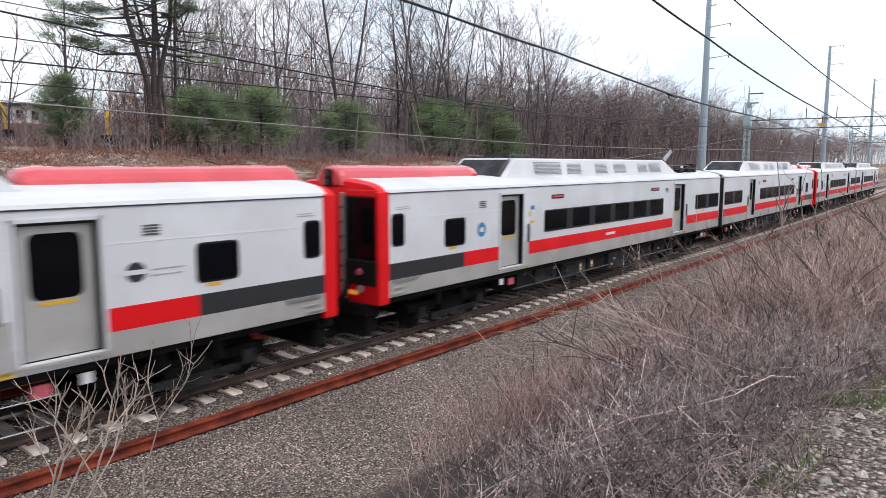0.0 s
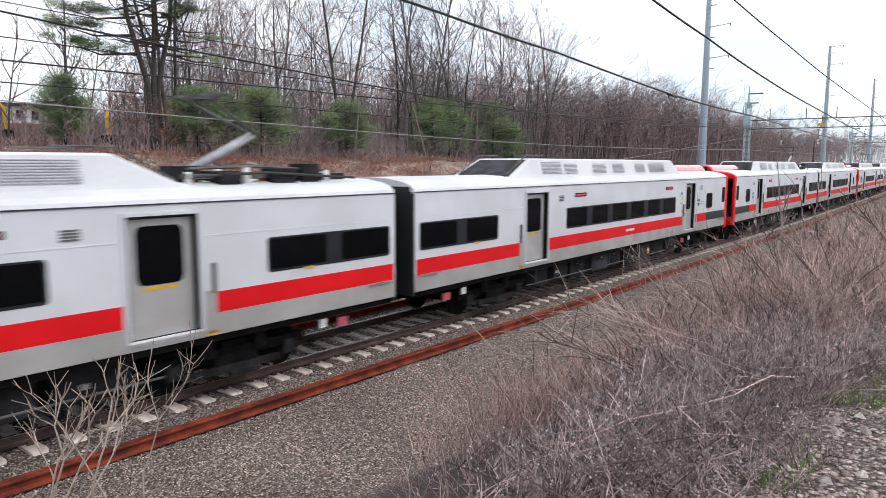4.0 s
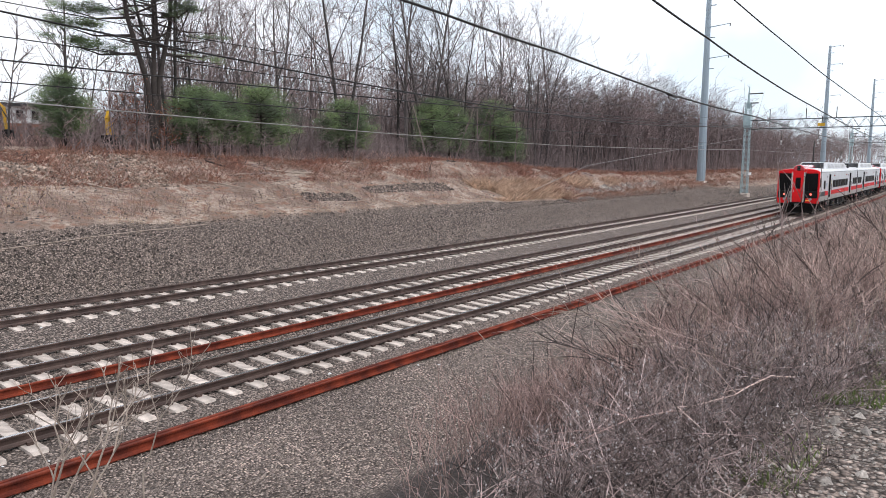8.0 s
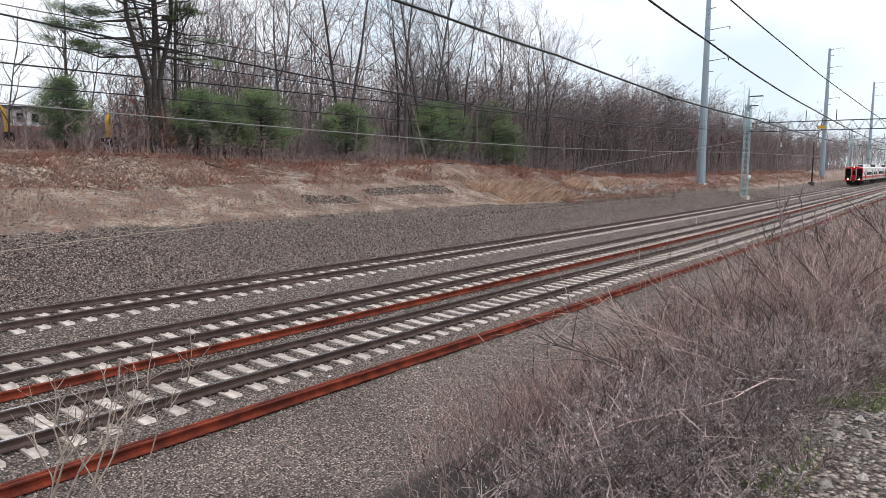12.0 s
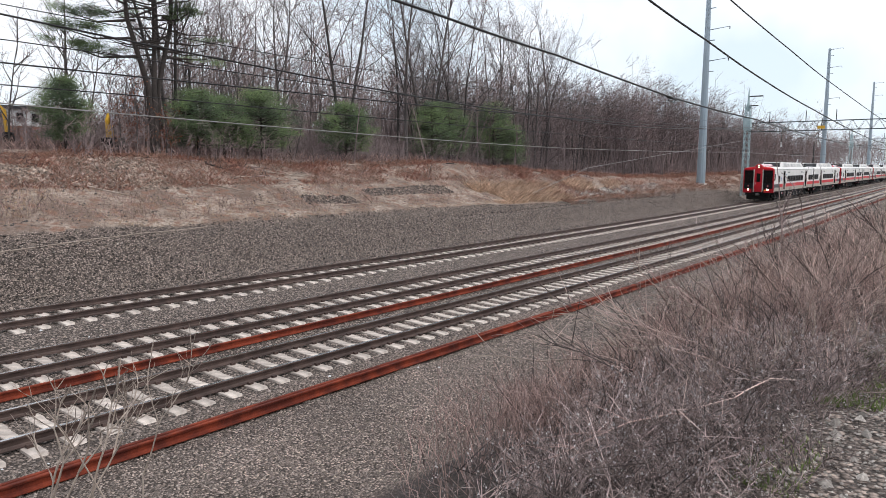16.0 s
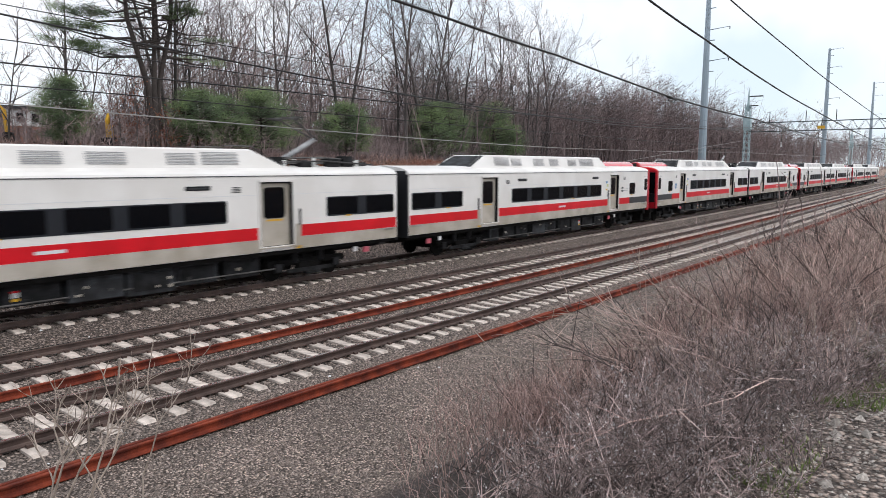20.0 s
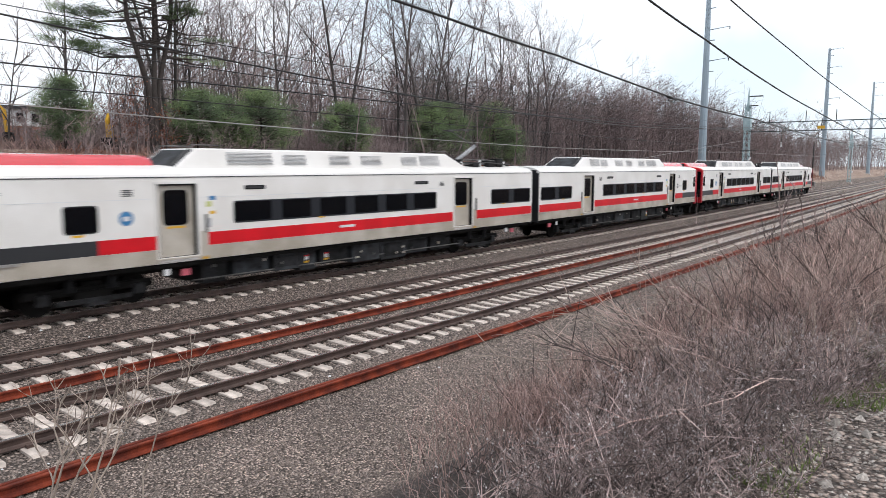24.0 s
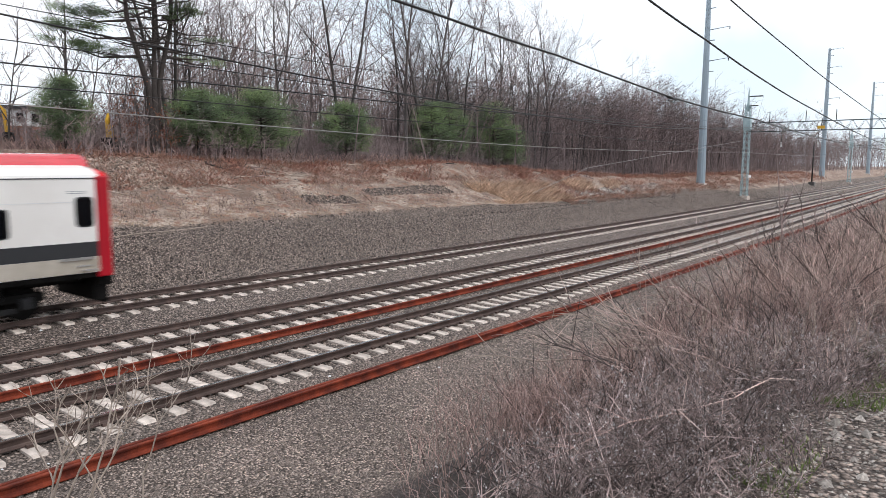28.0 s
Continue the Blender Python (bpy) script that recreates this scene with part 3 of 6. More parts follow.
            for k, (m_, w_, z_, h_) in enumerate((("blue", 0.22, 2.92, 0.12), ("lime", 0.2, 2.72, 0.16), ("yellow", 0.2, 2.5, 0.09), ("text_grey", 0.16, 2.1, 0.28))):
                if i == 0:
                    part("sticker", boxes(bx(b + 0.3 + (0.12 if k % 2 == 0 else 0.0), b + 0.3 + w_ + (0.12 if k % 2 == 0 else 0.0), *sorted((s * (HALF + 0.002), s * (HALF + 0.008))), z_, z_ + h_)), m_, car, "small door-side sticker")
            part("step", boxes(bx(a - 0.03, b + 0.03, *sorted((s * HALF, s * (HALF + 0.035))), 1.24, 1.285)), "steel", car, "bright door sill")
            part("grab_handle", boxes(bx(b + 0.26, b + 0.32, *sorted((s * HALF, s * (HALF + 0.05))), 1.95, 2.5)), "box", car, "grey grab handle recess")
            part("wear_plate", boxes(bx(b + 0.1, b + 0.34, *sorted((s * HALF, s * (HALF + 0.012))), 1.2, 2.0)), "steel", car)
            part("corner_mark", boxes(bx(b + 0.12, b + 0.34, *sorted((s * (HALF + 0.006), s * (HALF + 0.012))), 1.16, 1.25)), "yellow", car, "yellow corner mark")
            part("vent_grille", boxes(*[bx(a - 1.02, a - 0.72, *sorted((s * HALF, s * (HALF + 0.012))), 3.1 + 0.05 * k, 3.13 + 0.05 * k) for k in range(4)]), "box", car, "grey vent grille")

    # signs and marks
    for a, b in ((7.95, 8.75), (16.15, 17.0)):
        for s in (-1, 1):
            lo, hi = sorted((X(a), X(b)))
            sign = part("destination_sign", rounded(bmesh.new(), lo, hi, 3.2, 3.33, 0.03, s * HALF, 0.01, s), "rubber", car, "black destination sign")
            part("sign_text", boxes((lo + 0.08, hi - 0.08, *sorted((s * (HALF + 0.01), s * (HALF + 0.014))), 3.235, 3.295)), "led_red", sign, "red bar of unreadable text")
    for s in (-1, 1):
        ys = sorted((s * (HALF + 0.005), s * (HALF + 0.009)))
        part("car_number", boxes(bx(12.0, 12.75, *ys, 1.72, 1.81)), "white", car, "white bar in place of a number")
        part("name_plate", boxes(bx(0.6, 1.05, *ys, 3.22, 3.24), bx(0.6, 1.05, *ys, 3.27, 3.285)), "text_grey", car, "grey bars of unreadable text")
        part("handhold", boxes(bx(0.5, 1.35, *sorted((s * HALF, s * (HALF + 0.05))), 1.5, 1.56)), "chrome", car, "bright handhold")
        part("handhold", boxes(bx(LONG - 0.9, LONG - 0.2, *sorted((s * HALF, s * (HALF + 0.04))), 1.52, 1.57)), "chrome", car, "bright handhold")
        if not flip:
            bm = bmesh.new()
            bmesh.ops.create_cone(bm, cap_ends=True, segments=24, radius1=0.2, radius2=0.2, depth=0.006)
            bmesh.ops.rotate(bm, matrix=Matrix.Rotation(radians(90), 3, "X"), verts=bm.verts)
            bmesh.ops.translate(bm, vec=(X(4.1), s * (HALF + 0.003), 2.5), verts=bm.verts)
            seal = part("seal", bm, "blue", car, "round blue seal")
            part("seal_centre", boxes((X(4.1) - 0.09, X(4.1) + 0.09, *sorted((s * (HALF + 0.006), s * (HALF + 0.01))), 2.43, 2.56)), "white", seal)
        else:
            ys = sorted((s * HALF, s * (HALF + 0.005)))
            bm = bmesh.new()
            bmesh.ops.create_cone(bm, cap_ends=True, segments=20, radius1=0.17, radius2=0.17, depth=0.006)
            bmesh.ops.rotate(bm, matrix=Matrix.Rotation(radians(90), 3, "X"), verts=bm.verts)
            bmesh.ops.translate(bm, vec=(X(4.45), s * (HALF + 0.003), 2.5), verts=bm.verts)
            logo = part("operator_mark", bm, "band_grey", car, "dark round operator mark")
            part("mark_cut", boxes(bx(4.2, 4.75, *sorted((s * (HALF + 0.006), s * (HALF + 0.009))), 2.46, 2.54)), "paint", logo)
            part("operator_text", boxes(bx(3.55, 4.2, *ys, 2.5, 2.525), bx(3.6, 4.2, *ys, 2.4, 2.425)), "text_grey", car, "grey bars of unreadable text")

    # cab end: red posts and sills round dark windscreens, black lamp panels, a red gangway door between pale strips
    for s in (-1, 1):
        part("corner_post", boxes(bx(-0.02, 0.36, *sorted((s * 1.5, s * 1.61)), 1.0, 3.66), bevel=0.035), "face_red", car, "red corner post")
        screen = part("windscreen", boxes(bx(0.0, 0.14, *sorted((s * 0.52, s * 1.5)), 2.06, 3.53), bevel=0.015), "glass", car, "dark windscreen")
        part("wiper", boxes(bx(-0.03, -0.005, *sorted((s * 0.8, s * 0.83)), 2.1, 2.75)), "rubber", screen, "black wiper")
        part("lower_panel", boxes(bx(-0.02, 0.2, *sorted((s * 0.52, s * 1.48)), 1.0, 1.45), bevel=0.02), "face_red", car, "red front panel")
        part("dark_panel", boxes(bx(-0.07, 0.1, *sorted((s * 0.56, s * 1.52)), 1.45, 2.05), bevel=0.03), "rubber", car, "black lamp panel")
        strip = part("edge_strip", boxes(bx(-0.1, 0.05, *sorted((s * 0.42, s * 0.52)), 1.08, 3.62), bevel=0.015), "chrome", car, "pale vertical edge strip")
        for z in (1.5, 1.85, 2.2, 2.55, 2.9, 3.25):
            part("rung", boxes(bx(-0.125, -0.1, *sorted((s * 0.425, s * 0.515)), z, z + 0.05)), "box", strip)
        part("header", boxes(bx(0.0, 0.3, *sorted((s * 0.5, s * 1.5)), 3.53, 3.7), bevel=0.03), "face_red", car, "red header panel")
        for u in (0.5, 0.62):
            part("corner_step", boxes(bx(u - 0.08, u + 0.3, *sorted((s * 1.6, s * 1.63)), 1.2 + (u - 0.5), 1.24 + (u - 0.5))), "chrome", car, "bright corner step")
        for zc, yc, rr, mm, lab in ((1.36, 1.02, 0.095, "head", "round headlight"), (1.77, 1.02, 0.085, "tail", "round marker lamp")):
            bm = bmesh.new()
            bmesh.ops.create_cone(bm, cap_ends=True, segments=16, radius1=rr, radius2=rr * 0.8, depth=0.06)
            bmesh.ops.rotate(bm, matrix=Matrix.Rotation(radians(-90 if not flip else 90), 3, "Y"), verts=bm.verts)
            bmesh.ops.translate(bm, vec=(X(-0.05 if mm == "head" else -0.1), s * yc, zc), verts=bm.verts)
            ob = part("headlight" if mm == "head" else "marker_lamp", bm, "text_grey" if mm == "head" else "pink", car, lab)
            ob["lamp"] = mm
        part("anticlimber", boxes(bx(-0.16, 0.3, *sorted((s * 0.5, s * 1.3)), 0.72, 1.02), bevel=0.03), "under", car)
    part("gangway_door", boxes(bx(-0.04, 0.1, -0.42, 0.42, 1.1, 3.74), bevel=0.02), "face_red", car, "red gangway door")
    part("door_window", boxes(bx(-0.055, 0.0, -0.21, 0.21, 2.22, 3.18), bevel=0.03), "glass", car, "dark gangway door window")
    part("door_handle", boxes(bx(-0.075, -0.04, 0.28, 0.34, 1.95, 2.15)), "chrome", car, "bright door handle")
    part("buffer_plate", boxes(bx(-0.2, 0.2, -0.62, 0.62, 0.86, 1.08), bevel=0.03), "under", car, "black buffer plate")
    part("front_backing", boxes(bx(0.16, 0.4, -1.46, 1.46, 1.0, 3.6)), "rubber", car, "black front backing")
    part("number_lamp", boxes(bx(-0.035, 0.0, -0.92, -0.62, 1.2, 1.3)), "lamp_amber", car, "small amber number lamp")
    # red roof fairing with a rounded nose
    ring = [(0.47 * math.cos(radians(a)), 3.78 + 0.48 * math.sin(radians(a))) for a in range(0, 181, 15)]
    verts, faces = [], []
    stations = [(-0.05, 0.86), (0.0, 0.95), (0.12, 1.0), (1.9, 1.0), (1.92, 0.985), (5.0, 0.985), (5.3, 1.0), (5.6, 0.9), (5.72, 0.55)]
    for u, sc in stations:
        verts += [(X(u), y * sc, 3.78 + (z - 3.78) * sc) for y, z in ring]
    k = len(ring)
    for i in range(len(stations) - 1):
        faces += [(i * k + j, i * k + j + 1, (i + 1) * k + j + 1, (i + 1) * k + j) for j in range(k - 1)]
    faces += [tuple(range(k)), tuple(range((len(stations) - 1) * k, len(stations) * k))]
    fair = solid("roof_fairing", verts, faces, "hood_red", car, "pinkish-red rounded roof fairing", smooth=False)
    part("lamp_recess", boxes(bx(-0.085, -0.03, -0.13, 0.13, 3.76, 4.16), bevel=0.025), "rubber", fair, "dark lamp recess")
    for z in (3.86, 4.06):
        bm = bmesh.new()
        bmesh.ops.create_cone(bm, cap_ends=True, segments=14, radius1=0.075, radius2=0.065, depth=0.05)
        bmesh.ops.rotate(bm, matrix=Matrix.Rotation(radians(90), 3, "Y"), verts=bm.verts)
        bmesh.ops.translate(bm, vec=(X(-0.1), 0, z), verts=bm.verts)
        ob = part("roof_headlight", bm, "band_grey", fair, "roof headlight")
        ob["lamp"] = "roof"

    # white roof equipment housing with grilles, a dark sloping intake
    base, top, u0, u1, v0, v1 = 3.84, 4.47, 5.85, 20.3, 6.7, 18.9
    corners = [(X(u), y, z) for u, z, w in ((u0, base, 1.18), (v0, top, 1.0), (v1, top, 1.0), (u1, base, 1.18)) for y in (-w, w)]
    bm = bmesh.new()
    vs = [bm.verts.new(c) for c in corners]
    lower = [bm.verts.new((c[0], c[1], 3.7)) for c in (corners[0], corners[1], corners[6], corners[7])]
    for q in ((0, 1, 3, 2), (2, 3, 5, 4), (4, 5, 7, 6)):
        bm.faces.new([vs[i] for i in q])
    for a in (0, 1):
        bm.faces.new([vs[a], vs[2 + a], vs[4 + a], vs[6 + a], lower[2 + a], lower[a]])
    bmesh.ops.recalc_face_normals(bm, faces=bm.faces)
    bmesh.ops.bevel(bm, geom=[e for e in bm.edges if len(e.link_faces) == 2], offset=0.05, segments=2, affect="EDGES", profile=0.5)
    hood = part("equipment_housing", bm, "roof", car, "white roof equipment housing")
    for s in (-1, 1):
        for a, n, wide in ((7.7, 9, 1.75), (9.9, 8, 1.0), (12.0, 8, 1.0), (13.6, 8, 1.1), (15.9, 8, 0.95), (17.05, 9, 1.3)):
            rows = []
            for z in range(n if n < 10 else 9):
                zz = 3.98 + 0.045 * z
                yy = 1.18 - (zz - base) * 0.286
                rows.append(bx(a, a + wide, *sorted((s * (yy - 0.01), s * (yy + 0.012))), zz, zz + 0.016))
            part("grille", boxes(*rows), "text_grey", hood, "grey louvre grille")
    for ub, ut in ((u0, v0), (u1, v1)):
        k = 0.12
        pa, pb = ub + (ut - ub) * k, ub + (ut - ub) * 0.92
        za, zb = base + (top - base) * k, base + (top - base) * 0.92
        n_u, n_z = (-0.6, 0.8) if ut > ub else (0.6, 0.8)
        bm = bmesh.new()
        q = [bm.verts.new((X(u) , y, z)) for u, z, y in ((pa + n_u * 0.012, za + n_z * 0.012, -0.98), (pa + n_u * 0.012, za + n_z * 0.012, 0.98), (pb + n_u * 0.012, zb + n_z * 0.012, 0.88), (pb + n_u * 0.012, zb + n_z * 0.012, -0.88))]
        bm.faces.new(q)
        bm.normal_update()
        if bm.faces[:][0].normal.z < 0:
            bmesh.ops.reverse_faces(bm, faces=bm.faces[:])
        bmesh.ops.solidify(bm, geom=bm.faces[:], thickness=0.02)
        part("end_grille", bm, "box_grimy", hood, "dark sloping intake grille")
        for y in (-0.9, 0.9):
            tube_part("hood_rail", [(X(pa), y, za + 0.06), (X(pb), y, top + 0.1), (X(ut + (0.9 if ut > ub else -0.9)), y, top + 0.1)], 0.022, "box", hood, "thin grey rail", sides=5)

    if not flip:
        pan = part("collector_base", boxes(bx(20.4, 23.6, -0.75, -0.6, 4.0, 4.1), bx(20.4, 23.6, 0.6, 0.75, 4.0, 4.1), bx(20.5, 20.65, -0.8, 0.8, 4.0, 4.1), bx(23.3, 23.45, -0.8, 0.8, 4.0, 4.1)), "box", car, "grey collector base frame")
        for u in (20.6, 22.2, 23.2):
            for y in (-0.65, 0.65):
                tube_part("insulator", [(X(u), y, 3.8), (X(u), y, 4.02)], [0.1, 0.07], "leaf", pan, "brown insulator")
        tube_part("lower_arm", [(X(20.9), 0, 4.12), (X(22.5), 0, 4.92)], [0.11, 0.085], "text_grey", pan, "pale collector lower arm")
        v, f = tube([(X(22.5), 0.08, 4.92), (X(21.2), 0.42, 5.58)], 0.03)
        tube([(X(22.5), -0.08, 4.92), (X(21.2), -0.42, 5.58)], 0.03, verts=v, faces=f)
        solid("upper_arm", v, f, "box", pan, "collector upper arm")
        for u, y, h in ((20.5, -0.7, 0.32), (21.7, -0.85, 0.4), (22.1, 0.75, 0.36), (23.9, -0.75, 0.34), (24.3, -0.2, 0.3), (21.9, -0.2, 0.28)):
            tube_part("insulator", [(X(u), y, 3.82), (X(u), y, 3.82 + h * 0.5), (X(u), y, 3.82 + h)], [0.09, 0.075, 0.06], "insulator", pan, "white insulator post")
        for ya, yb in ((-0.7, -0.85), (-0.2, -0.2)):
            tube_part("busbar", [(X(20.5), ya, 4.2), (X(22.0), yb, 4.24), (X(24.2), ya, 4.14)], 0.028, "box", pan, "grey busbar", sides=5)
        part("collector_head", boxes(bx(21.0, 21.08, -0.8, 0.8, 5.6, 5.65), bx(21.3, 21.38, -0.8, 0.8, 5.6, 5.65), bx(21.0, 21.38, -0.5, -0.45, 5.55, 5.6), bx(21.0, 21.38, 0.45, 0.5, 5.55, 5.6)), "box", pan, "collector head")
        for r in ((20.35, 20.9, -0.5, 0.1, 3.85, 4.25), (23.8, 24.6, -0.6, 0.6, 3.85, 4.08), (21.2, 21.9, -0.35, 0.35, 3.85, 4.14), (22.3, 22.9, -0.95, -0.5, 3.8, 4.2), (23.1, 23.6, -0.9, -0.45, 3.8, 4.3), (21.0, 21.5, -1.0, -0.6, 3.8, 4.12)):
            part("roof_switchgear", boxes(bx(*r), bevel=0.02), "box_dark", pan, "dark roof switchgear")
        for y in (-0.95, 0.3):
            tube_part("roof_cable", [(X(20.5), y, 4.05), (X(22.0), y - 0.05, 4.12), (X(24.6), y, 3.98)], 0.03, "wire", pan, "dark roof cable", sides=5)
    part("roof_hatch", boxes(bx(1.6, 2.6, -0.95, -0.55, 3.8, 3.86), bevel=0.01), "roof", car)

    # underframe: boxes of different depth, placards, trucks with wheels
    # the sill, and a wide slab added to block daylight from the far side
    part("centre_sill", boxes(bx(0.4, LONG - 0.2, -0.5, 0.5, 0.75, 1.02), bx(0.6, LONG - 0.5, -1.05, 1.05, 0.86, 1.02)), "under", car, "dark centre sill with an added slab blocking daylight")
    rnd = random.Random(5 if flip else 4)
    u = 6.6
    while u < 18.2:
        w = rnd.uniform(0.7, 1.5)
        if rnd.random() < 0.9:
            d, y = rnd.uniform(0.26, 0.44), rnd.uniform(1.18, 1.36)
            bx_ob = part("equipment_box", boxes(bx(u, u + w, -y, y, d, 1.0), bevel=0.02), rnd.choice(("box_dark", "box_grimy", "box_grimy")), car, "grimy underfloor equipment box")
            for _ in range(rnd.randint(1, 3)):
                uu, zz = u + rnd.uniform(0.1, w - 0.2), rnd.uniform(d + 0.08, 0.85)
                part("latch", boxes(bx(uu, uu + rnd.uniform(0.05, 0.16), -y - 0.035, -y, zz, zz + rnd.uniform(0.04, 0.1))), rnd.choice(("box", "steel", "box_dark")), bx_ob)
            if rnd.random() < 0.5:
                part("box_lid", boxes(bx(u + 0.15, u + w - 0.15, -y - 0.02, -y, d + 0.12, 0.9)), "box_dark", bx_ob)
            if rnd.random() < 0.28:
                part("placard", boxes(bx(u + 0.2, u + 0.36, -y - 0.03, -y - 0.02, 0.66, 0.84)), "white", bx_ob, "white warning placard")
                part("placard_head", boxes(bx(u + 0.2, u + 0.36, -y - 0.034, -y - 0.03, 0.79, 0.84)), "red", bx_ob, "red placard heading")
                part("placard_base", boxes(bx(u + 0.2, u + 0.36, -y - 0.03, -y - 0.02, 0.57, 0.64)), "yellow", bx_ob, "yellow warning placard")
        u += w + rnd.uniform(0.05, 0.35)
    tube_part("air_pipe", [(X(6.2), -1.3, 0.5), (X(19.5), -1.3, 0.5)], 0.025, "box", car, "grey air pipe")
    for uc in (3.3, LONG - 4.2):
        tr = part("truck_frame", boxes(*[r for s in (-1, 1) for r in (bx(uc - 1.75, uc + 1.75, *sorted((s * 0.98, s * 1.14)), 0.5, 0.72), bx(uc - 0.5, uc + 0.5, *sorted((s * 0.96, s * 1.2)), 0.34, 0.6))], bx(uc - 0.25, uc + 0.25, -1.1, 1.1, 0.55, 0.85), bevel=0.03), "under", car, "grimy steel truck frame")
        # motor boxes added between the wheels to keep daylight out of the truck
        part("traction_motor", boxes(bx(uc - 1.2, uc - 0.3, -0.66, 0.66, 0.3, 0.92), bx(uc + 0.3, uc + 1.2, -0.66, 0.66, 0.3, 0.92), bevel=0.05), "under", tr, "grimy motor boxes added to block daylight through the truck")
        for du in (-1.3, 1.3):
            for s in (-1, 1):
                bm = bmesh.new()
                bmesh.ops.create_cone(bm, cap_ends=True, segments=28, radius1=0.455, radius2=0.455, depth=0.13)
                bmesh.ops.rotate(bm, matrix=Matrix.Rotation(radians(90), 3, "X"), verts=bm.verts)
                bmesh.ops.translate(bm, vec=(X(uc + du), s * 0.76, 0.458), verts=bm.verts)
                part("wheel", bm, "under", tr, "dark steel wheel")
                part("axle_box", boxes(bx(uc + du - 0.16, uc + du + 0.16, *sorted((s * 1.0, s * 1.22)), 0.32, 0.62), bevel=0.03), "box_dark", tr, "dusty axle box")
        for du in (-0.6, 0.55):
            bm = bmesh.new()
            bmesh.ops.create_cone(bm, cap_ends=True, segments=14, radius1=0.14, radius2=0.14, depth=0.4)
            bmesh.ops.translate(bm, vec=(X(uc + du), -1.12, 0.8), verts=bm.verts)
            part("air_spring", bm, "rubber", tr, "black air spring")
        part("shoe_beam", boxes(bx(uc - 1.0, uc + 1.0, -1.3, -1.18, 0.28, 0.4), bx(uc - 0.3, uc + 0.3, -1.45, -1.25, 0.22, 0.3)), "box_dark", tr, "shoe beam")
        part("corner_plate", boxes(bx(uc + 1.9, uc + 2.08, -1.5, -1.46, 0.78, 0.96)), "white", car, "white data plate")
        part("pink_placard", boxes(bx(uc + 2.5, uc + 2.78, -1.42, -1.36, 0.7, 0.9)), "pink", car, "pink-red placard")
    part("pilot", boxes(bx(-0.05, 0.35, -1.2, 1.2, 0.3, 0.75), bx(-0.1, 0.1, -1.15, 1.15, 0.22, 0.34), bevel=0.03), "under", car, "black pilot")
    part("coupler", boxes(bx(-0.26, 0.6, -0.18, 0.18, 0.7, 0.98), bevel=0.03), "box", car, "grey steel coupler")
    part("drawbar", boxes(bx(LONG - 0.4, LONG + 0.25, -0.15, 0.15, 0.7, 0.96), bevel=0.03), "box", car, "grey drawbar")
    for y in (-0.6, 0.62):
        tube_part("jumper_cable", [(X(-0.02), y, 1.5), (X(-0.2), y * 0.95, 1.1), (X(-0.12), y * 0.8, 0.78)], 0.06, "rubber", car, "hanging black jumper cable")
    return car


CAR = {k: railcar(k) for k in "ab"}


# duller crimson and warmer white for the far train; cab red darkened for shade
REPAINT = {"silver_white_paint": "paint_warm", "red_paint": "crimson", "red_cab_paint": "cab_red_shaded", "white_roof_paint": "paint_warm", "red_sign_text": "band_grey", "brushed_stainless_steel": "steel_warm"}
repainted = {}


def train(key, lamps):
    """Eight cars in married pairs; lamps are lit on the leading or trailing cab."""
    cars = []
    for i in range(8):
        kind = "ab"[i % 2]
        ob = copy_thing(CAR[kind], Matrix())
        ob.name = "railcar"
        if i in lamps:
            for o in ob.children_recursive:
                if o.get("lamp") and o["lamp"] in lamps[i]:
                    o.data = o.data.copy()
                    o.data.materials[0] = M[{"head": "lamp_white", "roof": "lamp_dim", "tail": "lamp_red"}[o["lamp"]]]
            tagged(ob, "silver-white commuter railcar with red cab end and lit " + ("tail lamps" if "tail" in lamps[i] else "headlights"))
        if key == "far":
            for o in ob.children_recursive:
                swap = REPAINT.get(o.data.materials[0].name)
                if swap:
                    if o.data.name not in repainted:
                        repainted[o.data.name] = o.data.copy()
                        repainted[o.data.name].materials[0] = M[swap]
                    o.data = repainted[o.data.name]
        cars.append(ob)
    return cars


TRAIN_1 = train("near", {0: ("tail",)})
TRAIN_2 = train("far", {0: ("head", "roof")})
for k in CAR.values():
    for o in (*k.children_recursive, k):
        bpy.data.objects.remove(o)


